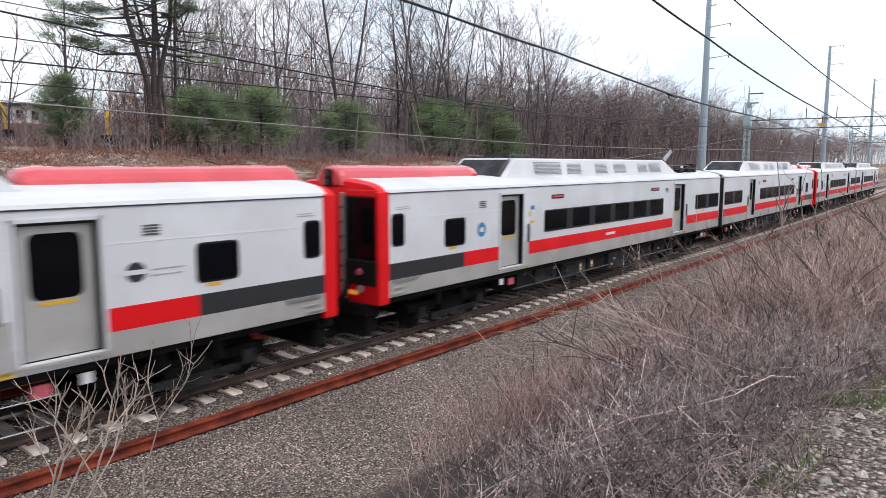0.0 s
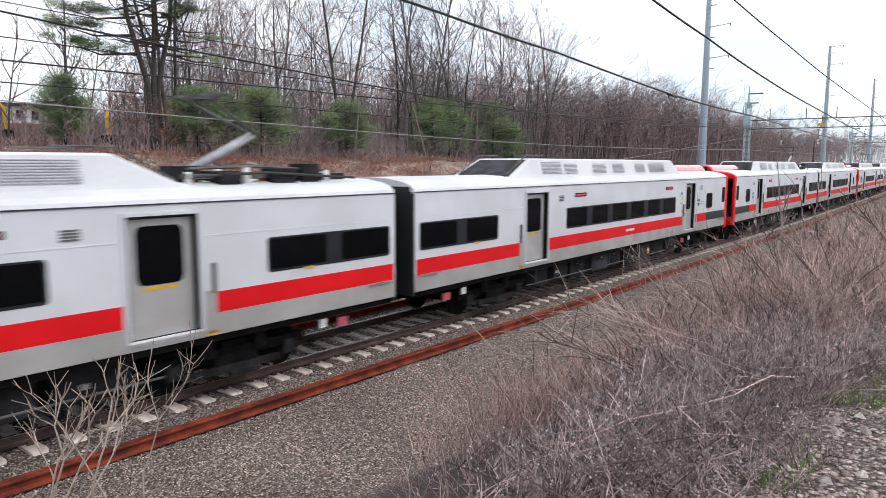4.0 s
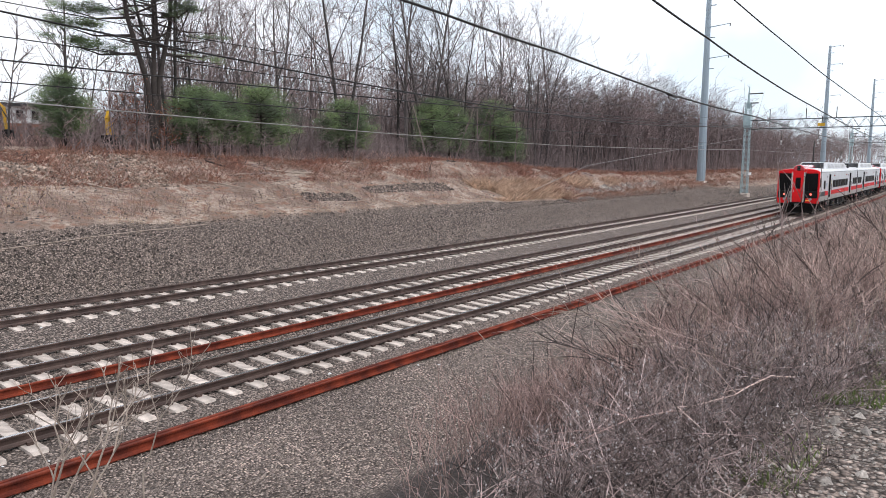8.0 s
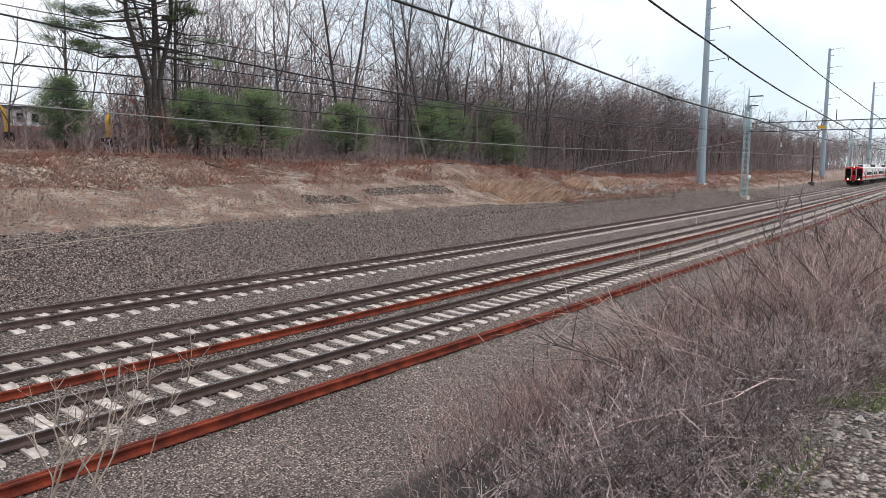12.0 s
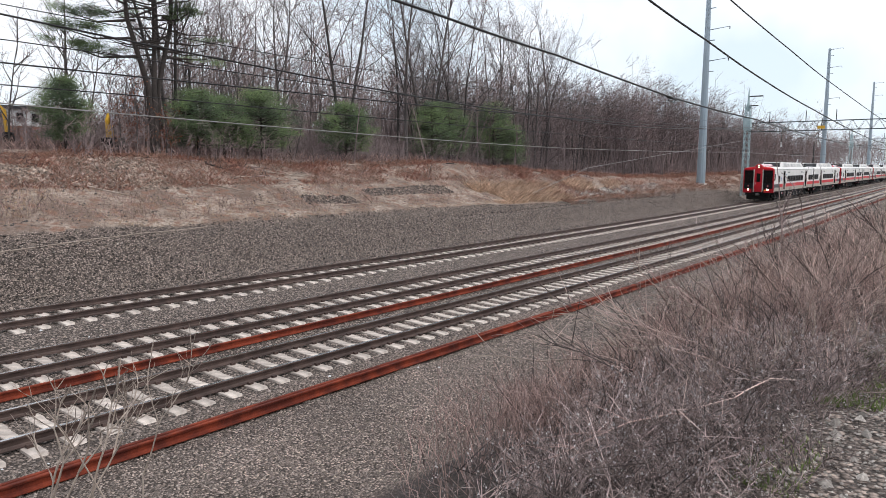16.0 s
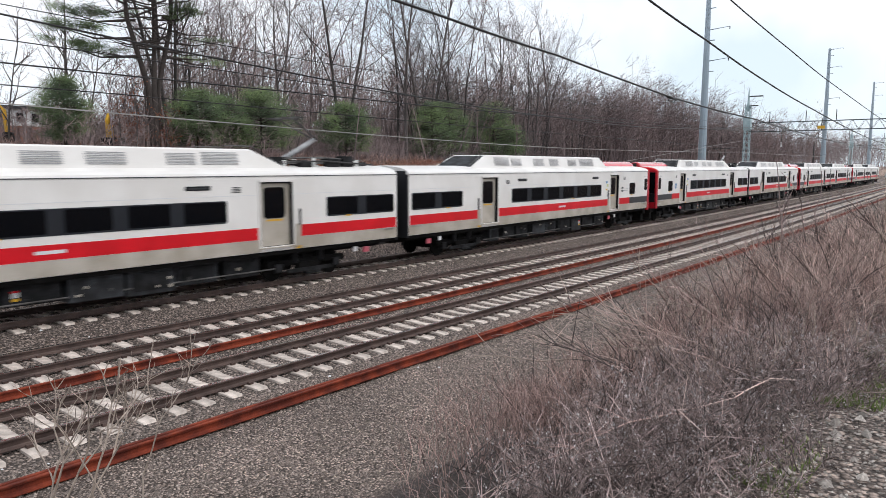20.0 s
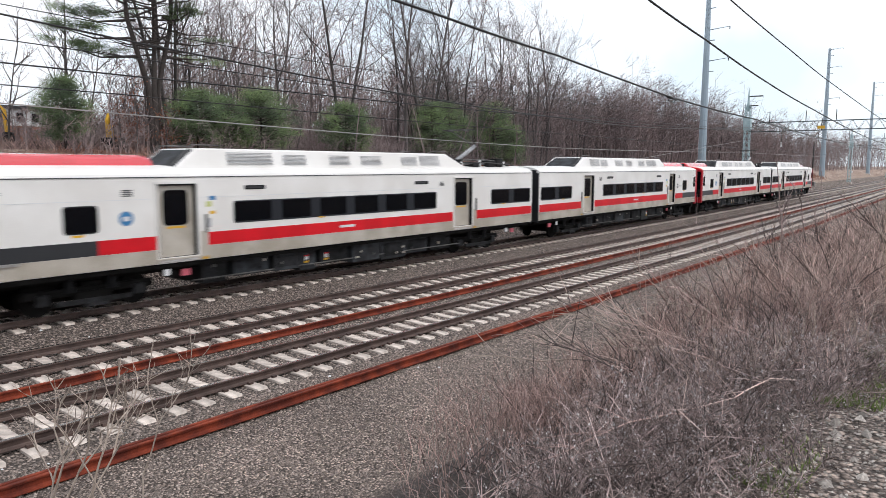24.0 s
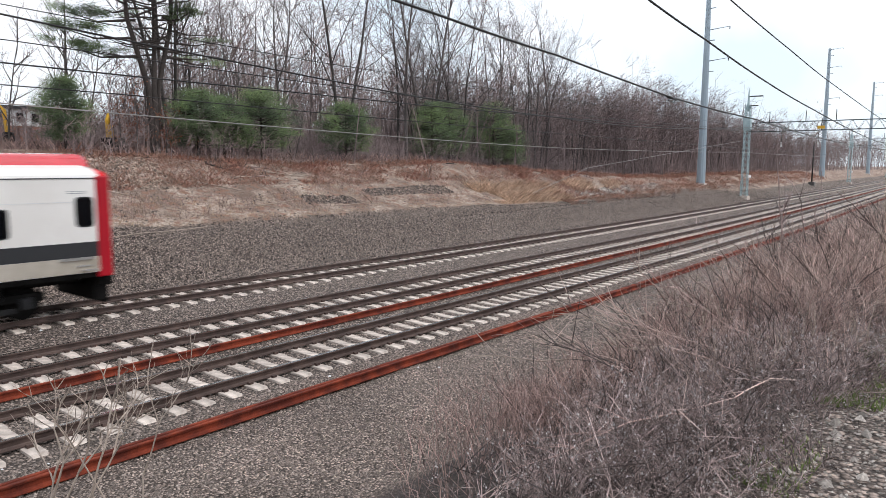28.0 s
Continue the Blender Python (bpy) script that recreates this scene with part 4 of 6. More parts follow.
# ---- masts, poles and wires ----
def mast(x, y, top, label):
    """A lattice catenary mast with battens and bracing, on a concrete foot."""
    z0 = height(x, y)
    m = thing("catenary_mast", label, "catenary mast", "catenary masts", at=Matrix.Translation((x, y, z0)))
    h = top - z0
    w0, w1 = 0.37, 0.27
    part("foundation", boxes((-0.6, 0.6, -0.6, 0.6, -0.6, 0.25), bevel=0.04), "concrete", m, "pale concrete foundation")
    for sx in (-1, 1):
        for sy in (-1, 1):
            tube_part("leg", [(sx * w0, sy * w0, 0.2), (sx * w1, sy * w1, h * 0.86)], 0.055, "mast", m, sides=4)
    v, f = [], []
    n = 16
    for i in range(n):
        a, b = 0.2 + (h * 0.86 - 0.2) * i / n, 0.2 + (h * 0.86 - 0.2) * (i + 1) / n
        wa, wb = w0 + (w1 - w0) * i / n, w0 + (w1 - w0) * (i + 1) / n
        for s in (-1, 1):
            tube([(-wa, s * wa, a), (wb, s * wb, b)], 0.028, 4, verts=v, faces=f)
            tube([(wa, s * wa, a), (-wb, s * wb, b)], 0.028, 4, verts=v, faces=f)
            tube([(s * wa, -wa, a), (s * wb, wb, b)], 0.028, 4, verts=v, faces=f)
            tube([(s * wa, wa, a), (s * wb, -wb, b)], 0.028, 4, verts=v, faces=f)
    solid("lattice", v, f, "mast", m, "pale green lattice bracing")
    v, f = tube([(0, 0, h * 0.8), (0, 0, h)], [0.25, 0.06], 4)
    solid("mast_cap", v, f, "mast", m, "tapering mast cap")
    part("transformer", boxes((-0.42, 0.42, -0.45, 0.45, h * 0.63, h * 0.75), bevel=0.03), "mast", m, "pale green cabinet")
    for k, ln in ((0.93, 1.7), (0.845, 1.2)):
        part("top_arm", boxes((-0.04, 0.04, -ln, 0.1, h * k, h * k + 0.15)), "box", m, "thin top arm")
    part("number_plate", boxes((-0.7, 0.6, -0.62, -0.56, 2.6, 2.95)), "white", m, "white plate")
    return m


def gantry(x, y_far, y_near, z, depth, label):
    """A lattice beam across the tracks with droppers and insulators."""
    g = thing("catenary_gantry", label, "gantry beam", "catenary gantries")
    cs = [(sx * 0.35, z + dz) for sx in (-1, 1) for dz in (0, depth)]
    for sx, zz in cs:
        tube_part("chord", [(x + sx, y_far, zz), (x + sx, y_near, zz)], 0.05, "girder", g, sides=4)
    n = int((y_far - y_near) / 1.3)
    for sx in (-0.35, 0.35):
        zig = []
        for i in range(n):
            zig += [(x + sx, y_far + (y_near - y_far) * i / n, z), (x + sx, y_far + (y_near - y_far) * (i + 0.5) / n, z + depth)]
        v, f = tube(zig + [(x + sx, y_near, z)], 0.035, 4)
        solid("web", v, f, "girder", g, "zigzag lattice web")
    for c, _ in TRACKS.values():
        yt = c + off(x)
        tube_part("dropper", [(x, yt, z), (x, yt, z - 1.4)], 0.035, "box", g, sides=5)
        bm = boxes(*[(x - 0.09, x + 0.09, yt - 0.09, yt + 0.09, z - 1.5 - 0.16 * k, z - 1.42 - 0.16 * k) for k in range(4)], bevel=0.02)
        part("insulator", bm, "insulator", g, "white insulator string")
        tube_part("post", [(x, yt + 1.5, z + depth), (x, yt + 1.5, z + depth + 1.3)], 0.05, "wire", g, sides=5)
    return g


M1X, M2X, M3X = 95.5, 197.0, 300.0
for x, zb, dep in ((-8.0, 9.0, 1.15), (M1X, 8.55, 1.1), (M2X, 9.3, 1.5), (M3X, 9.8, 1.5), (405.0, 10.4, 1.5)):
    yf, yn = 24.4 + off(x), 6.2 + off(x)
    mast(x, yf, 14.2 - 0.003 * x, "pale green lattice catenary mast on the cutting's edge")
    mast(x, yn, 14.0 - 0.003 * x, "pale green lattice catenary mast near the bank")
    gantry(x, yf - 0.3, yn + 0.3, zb, dep, "dark grey lattice gantry beam across the tracks")

sg = thing("yellow_sign", "small yellow sign fixed to the gantry beam", "sign")
part("panel", boxes((M1X - 0.45, M1X - 0.4, 18.1, 18.9, 8.7, 9.05)), "yellow", sg, "yellow panel")
part("bracket", boxes((M1X - 0.4, M1X - 0.35, 18.4, 18.5, 8.55, 9.9)), "wire", sg, "dark bracket")
wp = thing("signal_post", "dark wooden post beside the far track", "post", at=Matrix.Translation((150.0, 30.2, height(150.0, 30.2))))
tube_part("post", [(0, 0, -0.3), (0, 0, 8.0)], [0.14, 0.1], "wire", wp, "dark post")
part("base_box", boxes((-0.5, 0.5, -0.5, 0.5, 0.0, 0.7), bevel=0.03), "box", wp, "grey base box")


def monopole(x, y, top, r0, arms, label):
    z0 = height(x, y)
    p = thing("transmission_pole", label, "utility pole", "steel transmission poles", at=Matrix.Translation((x, y, z0)))
    h = top - z0
    v, f = tube([(0, 0, -0.3), (0, 0, h * 0.5), (0, 0, h)], [r0, r0 * 0.72, r0 * 0.42], 12)
    solid("shaft", v, f, "pole", p, "blue-grey tapered steel shaft")
    part("base_flange", boxes((-r0 * 1.2, r0 * 1.2, -r0 * 1.2, r0 * 1.2, -0.3, 0.15), bevel=0.05), "concrete", p, "concrete base")
    for za in arms:
        k = (za - z0) / h
        arm = tube_part("arm", [(0, 0, h * k), (0.2, -2.6, h * k + 0.25)], [0.06, 0.035], "pole", p, "upswept arm", sides=6)
        part("insulator", boxes((0.16, 0.26, -2.62, -2.52, h * k - 0.1, h * k + 0.25), bevel=0.02), "box", arm, "grey insulator")
        tube_part("stub", [(0, 0, h * (k - 0.045)), (0.1, -0.9, h * (k - 0.045))], 0.06, "pole", p, "short stub arm", sides=5)


monopole(88.5, 30.35, 29.0, 0.53, (24.4, 20.6, 16.9), "tall blue-grey steel transmission pole on the bank")
monopole(178.0, 33.9, 30.2, 0.6, (29.9, 26.0, 19.2), "tall blue-grey steel transmission pole on the bank")
monopole(268.0, 37.5, 31.5, 0.6, (31.0, 27.0, 21.0), "tall blue-grey steel transmission pole on the bank")


def wire(y0, spans, r, material, label, name="overhead_wire"):
    """A wire over supports (x, z), with sag between; y follows the line."""
    pts = []
    for (xa, za, sag), (xb, zb, _) in zip(spans, spans[1:]):
        for i in range(24):
            t = i / 24
            x = xa + (xb - xa) * t
            pts.append((x, y0 + off(x), za + (zb - za) * t - 4 * sag * t * (1 - t)))
    x, z, _ = spans[-1]
    pts.append((x, y0 + off(x), z))
    v, f = tube(pts, r, 5)
    ob = solid(name, v, f, material, None, label, smooth=True)
    return tagged(ob, label, "overhead wire", "overhead wires")


# over the far track: messenger and contact wire
wire(20.26, [(-8, 8.9, 0.05), (7.2, 7.94, 0.03), (14.7, 7.52, 0.03), (25.0, 7.08, 0.05), (36.0, 6.93, 0.06), (49.0, 6.95, 0.14), (75.6, 8.1, 0.1), (M1X, 9.2, 1.6), (M2X, 9.2, 1.6), (M3X, 9.1, 0)], 0.028, "wire", "dark messenger wire sagging over the far track")
wire(20.26, [(-8, 6.0, 0.02), (7.0, 5.71, 0.01), (16.4, 5.48, 0.01), (25.0, 5.31, 0.02), (37.0, 5.19, 0.08), (75.9, 5.62, 0.03), (132, 5.77, 0.05), (M3X, 5.7, 0)], 0.018, "wire_pale", "pale contact wire over the far track")
wire(16.1, [(-8, 6.35, 0.02), (5.6, 6.2, 0.01), (12.7, 6.22, 0.02), (24.3, 6.3, 0.3), (M1X, 8.3, 1.2), (M2X, 8.7, 1.4), (M3X, 8.6, 0)], 0.018, "wire", "dark messenger wire over the middle track")
wire(16.1, [(-8, 5.85, 0.03), (8.0, 5.76, 0.03), (30, 5.62, 0.05), (M1X, 5.7, 0.05), (M3X, 5.7, 0)], 0.013, "wire", "dark contact wire over the middle track")
wire(16.1, [(-8, 6.9, 0.05), (6.0, 6.66, 0.05), (24.0, 6.5, 0.4), (M1X, 8.6, 1.0), (M2X, 8.9, 0)], 0.012, "wire", "thin dark auxiliary wire over the middle track")
wire(12.8, [(-8, 9.45, 0.02), (15.9, 8.33, 0.03), (22.4, 8.06, 0.03), (34.1, 7.45, 0.06), (49.2, 7.26, 0.12), (91.5, 6.79, 0.5), (M2X, 8.5, 1.0), (M3X, 8.4, 0)], 0.042, "wire", "thick black feeder wire over the near track")
wire(8.0, [(-10, 11.8, 0.3), (18.9, 8.66, 0.02), (23.9, 8.25, 0.02), (29.7, 7.78, 0.05), (41.2, 7.19, 0.15), (74.2, 6.39, 0.5), (M2X, 9.5, 1.5), (M3X, 9.5, 0)], 0.032, "wire", "black aerial cable along the bank")
wire(8.0, [(-10, 12.4, 0.2), (26.2, 9.97, 0.03), (35.7, 9.46, 0.03), (45.4, 9.04, 0.1), (80.8, 8.48, 0.4), (M2X, 9.8, 1.0), (M3X, 10.0, 0)], 0.026, "wire", "black aerial cable along the bank")
wire(25.6, [(-8, 9.6, 0.1), (9.1, 9.26, 0.03), (22.2, 8.97, 0.2), (M1X, 9.6, 1.4), (M2X, 9.4, 1.4), (M3X, 9.2, 0)], 0.018, "wire", "thin dark feeder wire along the cutting")


clamp = thing("feeder_clamp", "dark splice clamp hanging on the thick feeder wire", "clamp")
tube_part("clamp_body", [(33.2, 12.8 + off(33.2), 7.46), (34.5, 12.8 + off(34.5), 7.4)], 0.06, "wire", clamp, "dark clamp sleeve", sides=6)
tube_part("loop", [(33.3, 12.8 + off(33.3), 7.45), (33.4, 12.8 + off(33.4), 7.28), (34.2, 12.8 + off(34.2), 7.25), (34.4, 12.8 + off(34.4), 7.4)], 0.025, "wire", clamp, "hanging loop", sides=5)
v, f = tube([(93.3, 27.1, 7.35), (72.0, 26.9, 5.65), (50.8, 26.4, 4.0), (43.5, 26.9, 2.2)], 0.02, 5)
tagged(solid("guy_wire", v, f, "wire_pale", None), "pale slack guy wire from the mast to the bank", "wire")
v, f = tube([(x, 26.2 + 0.09 * (x - 8.0) - 0.0022 * (x - 8.0) ** 2 + off(x), height(x, 26.2 + 0.09 * (x - 8.0) - 0.0022 * (x - 8.0) ** 2 + off(x)) + 0.02) for x in [4 + i * 0.5 for i in range(27)]], 0.022, 5)
tagged(solid("ground_cable", v, f, "pale_twig", None, smooth=True), "pale cable lying along the lip of the slope", "cable")


# ---- plants ----
def grow(rnd, v, f, base, way, length, radius, level, kids, twig_v, twig_f):
    """A crooked limb that sweeps upward with kids along it; thin ones go to the twig mesh."""
    seg = (8, 5, 3, 2, 1)[level]
    pts, d = [Vector(base)], Vector(way).normalized()
    for i in range(seg):
        d = (d + Vector((rnd.uniform(-1, 1), rnd.uniform(-1, 1), rnd.uniform(-0.5, 0.5))) * (0.07, 0.2, 0.28, 0.3, 0.2)[level] + Vector((0, 0, (0.03, 0.13, 0.06, 0.03, 0)[level]))).normalized()
        pts.append(pts[-1] + d * length / seg)
    radii = [radius * (1 - 0.8 * i / seg) for i in range(seg + 1)]
    if level >= 3:
        for i in range(seg):
            blade(pts[i], pts[i + 1] + (pts[i + 1] - pts[i]) * 0.12, radii[i], twig_v, twig_f)
    else:
        tube(pts, radii, (6, 4, 3)[level], False, twig_v if level == 2 else v, twig_f if level == 2 else f)
    if level >= len(kids):
        return
    for i in range(kids[level]):
        t = 0.26 + 0.72 * (i + rnd.random()) / kids[level] if level == 0 else rnd.uniform(0.2, 1.0)
        k = min(int(t * seg), seg - 1)
        p = pts[k].lerp(pts[k + 1], t * seg - k)
        along = (pts[k + 1] - pts[k]).normalized()
        side = Matrix.Rotation(rnd.uniform(0, math.tau), 3, along) @ along.orthogonal().normalized()
        spread = rnd.uniform(0.35, 0.62)
        ln = length * (0.5, 0.5, 0.48, 0.55)[level] * (1.25 - 0.7 * t) * rnd.uniform(0.65, 1.2)
        thick = max(radius * (1 - 0.8 * t) * rnd.uniform(0.4, 0.62), (0.032, 0.016, 0.0095, 0.0072)[level])
        grow(rnd, v, f, p, along * (1 - spread) + side * spread, ln, thick, level + 1, kids, twig_v, twig_f)


def bare_tree(seed, tall, forks=1, kids=(13, 7, 6, 2)):
    rnd = random.Random(seed)
    v, f, tv, tf = [], [], [], []
    for k in range(forks):
        a = math.tau * k / forks + rnd.uniform(0, 1)
        lean = Vector((0.17 * math.cos(a), 0.17 * math.sin(a), 1)) if forks > 1 else Vector((rnd.uniform(-0.05, 0.05), rnd.uniform(-0.05, 0.05), 1))
        grow(rnd, v, f, (0.1 * math.cos(a), 0.1 * math.sin(a), -0.3), lean, tall * rnd.uniform(0.85, 1.05), tall * 0.0105 / (forks ** 0.3), 0, (max(7, kids[0] - 2 * forks), *kids[1:]), tv, tf)
    tree = thing("bare_tree", "leafless grey-brown deciduous tree in the wood", "tree", "bare trees of the wood")
    solid("trunk", v, f, "bark", tree, smooth=True)
    solid("crown", tv, tf, "twig", tree, "fine bare twigs")
    return tree


def needles(rnd, v, f, c, size, count, flat=0.6, up=0.3):
    """Tufts of thin needle blades round c."""
    for _ in range(count):
        d = Vector((rnd.gauss(0, 1), rnd.gauss(0, 1), rnd.gauss(0, flat) + up)).normalized()
        p = c + Vector((rnd.gauss(0, 1), rnd.gauss(0, 1), rnd.gauss(0, flat))) * size * 0.45
        s = d.orthogonal().normalized() * size * 0.022
        n0 = len(v)
        v += [p - s, p + s, p + d * size * rnd.uniform(0.35, 0.65)]
        f.append((n0, n0 + 1, n0 + 2))


def evergreen(seed, tall, wide, name="young_pine", low=0.12, label="bushy dark green young pine at the wood's edge"):
    rnd = random.Random(seed)
    top = thing(name, label, "pine tree", "young pines")
    v, f = tube([(0, 0, -0.2), (0.05, 0, tall * 0.55), (0, 0.05, tall * 0.96)], [tall * 0.022, tall * 0.014, 0.015], 6)
    nv, nf = [], []
    z = tall * low
    while z < tall * 0.97:
        t = (z - tall * low) / (tall * (1 - low))
        reach = wide * math.sin(math.pi * (0.2 + 0.78 * t)) ** 0.75 * (1.0 - 0.25 * t) + 0.12
        for k in range(rnd.randint(6, 8)):
            a = rnd.uniform(0, math.tau)
            ln = reach * rnd.uniform(0.65, 1.15)
            tip = Vector((math.cos(a) * ln, math.sin(a) * ln, z + ln * rnd.uniform(0.05, 0.35)))
            tube([(0, 0, z), Vector((0, 0, z)).lerp(tip, 0.6) - Vector((0, 0, 0.04 * ln)), tip], [0.03, 0.018, 0.006], 3, False, v, f)
            n = max(2, int(ln / 0.3))
            for i in range(1, n + 1):
                c = Vector((0, 0, z)).lerp(tip, i / n)
                needles(rnd, nv, nf, c, 0.5, 58 if i > n * 0.4 else 16)
        z += tall * 0.055
    solid("trunk", v, f, "pinebark", top, smooth=True)
    solid("crown", nv, nf, "needle", top, "dark green needle tufts")
    return top


def tall_pine(seed, tall):
    rnd = random.Random(seed)
    top = thing("tall_pine", "tall forked white pine with tiered boughs", "pine tree")
    v, f, nv, nf = [], [], [], []
    stems = [((0, 0), (0.4, 0.3), 1.0), ((0.3, 0.1), (1.9, 0.4), 0.92), ((-0.3, 0.1), (-2.2, -0.3), 0.95)]
    for (bx0, by0), (tx, ty), k in stems:
        pts = [Vector((bx0 * 0.3, by0, -0.3)), Vector((bx0, by0, tall * 0.22)), Vector((tx * 0.65, ty * 0.6, tall * 0.42)), Vector((tx, ty, tall * k))]
        tube(pts, [0.17, 0.15, 0.115, 0.04], 8, False, v, f)
        for i in range(42):
            t = rnd.uniform(0.3, 1.0)
            z = tall * k * t
            c = pts[1].lerp(pts[2], (t - 0.22) / 0.2) if t < 0.42 else pts[2].lerp(pts[3], (t - 0.42) / 0.58)
            a = rnd.uniform(0, math.tau)
            ln = rnd.uniform(1.8, 4.4) * (1.15 - 0.6 * t)
            tip = c + Vector((math.cos(a) * ln, math.sin(a) * ln, rnd.uniform(-0.3, 0.9)))
            tube([c, c.lerp(tip, 0.5) - Vector((0, 0, 0.2)), tip], [0.07, 0.045, 0.012], 4, False, v, f)
            if t < 0.54 and rnd.random() < 0.9:
                continue
            n = int(ln / 0.4)
            for j in range(n // 2, n + 1):
                needles(rnd, nv, nf, c.lerp(tip, j / n) + Vector((rnd.gauss(0, 0.25), rnd.gauss(0, 0.25), 0.1)), 0.5, 90, 0.3, 0.25)
    for a, z, ln in ((2.3, 0.42, 3.9), (2.5, 0.365, 4.0), (2.4, 0.31, 3.6), (2.35, 0.56, 4.4), (2.6, 0.6, 4.2), (2.2, 0.66, 4.5), (-0.8, 0.55, 3.0), (-0.6, 0.44, 1.6), (2.9, 0.72, 4.6), (2.5, 0.63, 3.2), (0.3, 0.6, 3.6), (0.1, 0.68, 3.4), (-0.2, 0.74, 3.0)):
        c = Vector((-0.9 if a > 1 else 0.6, 0, tall * z))
        tip = c + Vector((math.cos(a) * ln, math.sin(a) * ln, 0.5))
        tube([c, c.lerp(tip, 0.5) - Vector((0, 0, 0.35)), tip], [0.09, 0.05, 0.012], 4, False, v, f)
        for j in range(6, 15):
            needles(rnd, nv, nf, c.lerp(tip, j / 14) + Vector((rnd.gauss(0, 0.28), rnd.gauss(0, 0.28), rnd.gauss(0.05, 0.16))), 0.6, 230, 0.4, 0.12)
    solid("trunk", v, f, "pinebark", top, "dark forked trunk", smooth=True)
    solid("crown", nv, nf, "needle", top, "dark green needle boughs")
    return top


def at(px_x, px_w):
    y = px_w + off(px_x)
    return px_x, y, height(px_x, y)


TREES = [bare_tree(11 + i, h, k) for i, (h, k) in enumerate(((15, 1), (16, 2), (13, 1), (17.5, 1), (14, 2), (15, 3), (12, 1), (13, 2)))]
LIGHT = [bare_tree(31 + i, h, k, (10, 7, 6)) for i, (h, k) in enumerate(((15, 1), (16, 2), (13, 1), (14, 1)))]
YOUNG = [bare_tree(51 + i, h, k, (10, 7, 6)) for i, (h, k) in enumerate(((6, 1), (7.5, 2), (5, 2)))]
rnd = random.Random(21)


def set_tree(kind, x, w, s):
    ob = copy_thing(kind, Matrix())
    ob.matrix_basis = Matrix.LocRotScale(at(x, w), Euler((0, 0, rnd.uniform(0, 6.28))), (s, s, s * rnd.uniform(0.95, 1.08)))


def wood(kinds, w0, w1, n, reach, low, high, power=1.25):
    """Trees strewn over a strip; the wood is lower farther along the line."""
    for i in range(n):
        w = rnd.uniform(w0, w1)
        x = 0.27 * w + reach * ((i + rnd.random()) / n) ** power
        if rnd.random() > 0.1 + 0.9 * smoothstep(0.46, 0.56, x / (w + off(x))) and w0 > 37:
            continue
        s = rnd.uniform(low, high) * (0.62 if x < 0.5 * w else 1.0) * (1 - 0.22 * smoothstep(70, 90, x))
        set_tree(kinds[i % len(kinds)], x, w, s)


wood(TREES, 38, 44, 34, 125, 0.8, 1.1)
wood(TREES, 44, 54, 44, 200, 0.75, 1.05)
wood(LIGHT, 54, 80, 54, 260, 0.6, 0.9)
wood(YOUNG, 36.5, 48, 64, 150, 0.5, 1.0)
for x, w, s, k in ((14.0, 39.5, 1.0, 0), (16.3, 39.0, 0.85, 0), (17.9, 39.5, 1.0, 1), (18.6, 38.4, 0.75, 0), (13.0, 41.5, 0.8, 2)):
    set_tree(YOUNG[k], x, w, s)
set_tree(TREES[1], 47.5, 39.5, 1.25)
set_tree(TREES[5], 66.0, 41.0, 1.05)
set_tree(TREES[4], 71.5, 42.0, 1.12)
set_tree(TREES[5], 53.0, 40.5, 1.1)
for k in TREES + LIGHT + YOUNG:
    for o in (*k.children_recursive, k):
        bpy.data.objects.remove(o)


def far_wood(n, w0, w1, reach, low, high, name, seed, power=1.2, start=0.0):
    """Crooked stems with spreading limbs and fine twigs, far behind, too many to count."""
    v, f = [], []
    r2 = random.Random(seed)
    for _ in range(n):
        w = r2.uniform(w0, w1)
        x = start + 0.25 * w + reach * r2.random() ** power
        h = r2.uniform(low, high) * (1 - 0.75 * (1 - smoothstep(0.45, 0.56, x / (w + off(x)))))
        p = Vector(at(x, w))
        mid = p + Vector((r2.gauss(0, 0.08), r2.gauss(0, 0.08), 0.5)) * h
        tip = mid + Vector((r2.gauss(0, 0.12), r2.gauss(0, 0.12), 0.45)) * h
        tube([p, mid, tip], [0.05, 0.036, 0.012], 3, False, v, f)
        for _k in range(8):
            t = 0.2 + 0.78 * r2.random() ** 0.7
            q = p.lerp(mid, t * 2) if t < 0.5 else mid.lerp(tip, t * 2 - 1)
            a = r2.uniform(0, math.tau)
            ln = h * 0.3 * (1.3 - t) * r2.uniform(0.6, 1.2)
            bend = q + Vector((math.cos(a) * 0.7, math.sin(a) * 0.7, r2.uniform(0.2, 0.7))) * ln * 0.55
            e = bend + Vector((math.cos(a) * 0.4 + r2.gauss(0, 0.25), math.sin(a) * 0.4 + r2.gauss(0, 0.25), r2.uniform(0.4, 1.0))) * ln * 0.5
            blade(q, bend + (bend - q) * 0.2, 0.032, v, f)
            blade(bend, e, 0.02, v, f)
            for _j in range(6):
                c = q.lerp(bend, r2.uniform(0.4, 1)) if _j < 2 else bend.lerp(e, r2.random())
                blade(c, c + Vector((r2.gauss(0, 0.6), r2.gauss(0, 0.6), r2.uniform(0.1, 1.0))) * h * r2.uniform(0.06, 0.13), 0.022, v, f)
    tagged(solid(name, v, f, "farwood"), "hazy purplish-brown wood of leafless trees", "wood", kind="stuff")


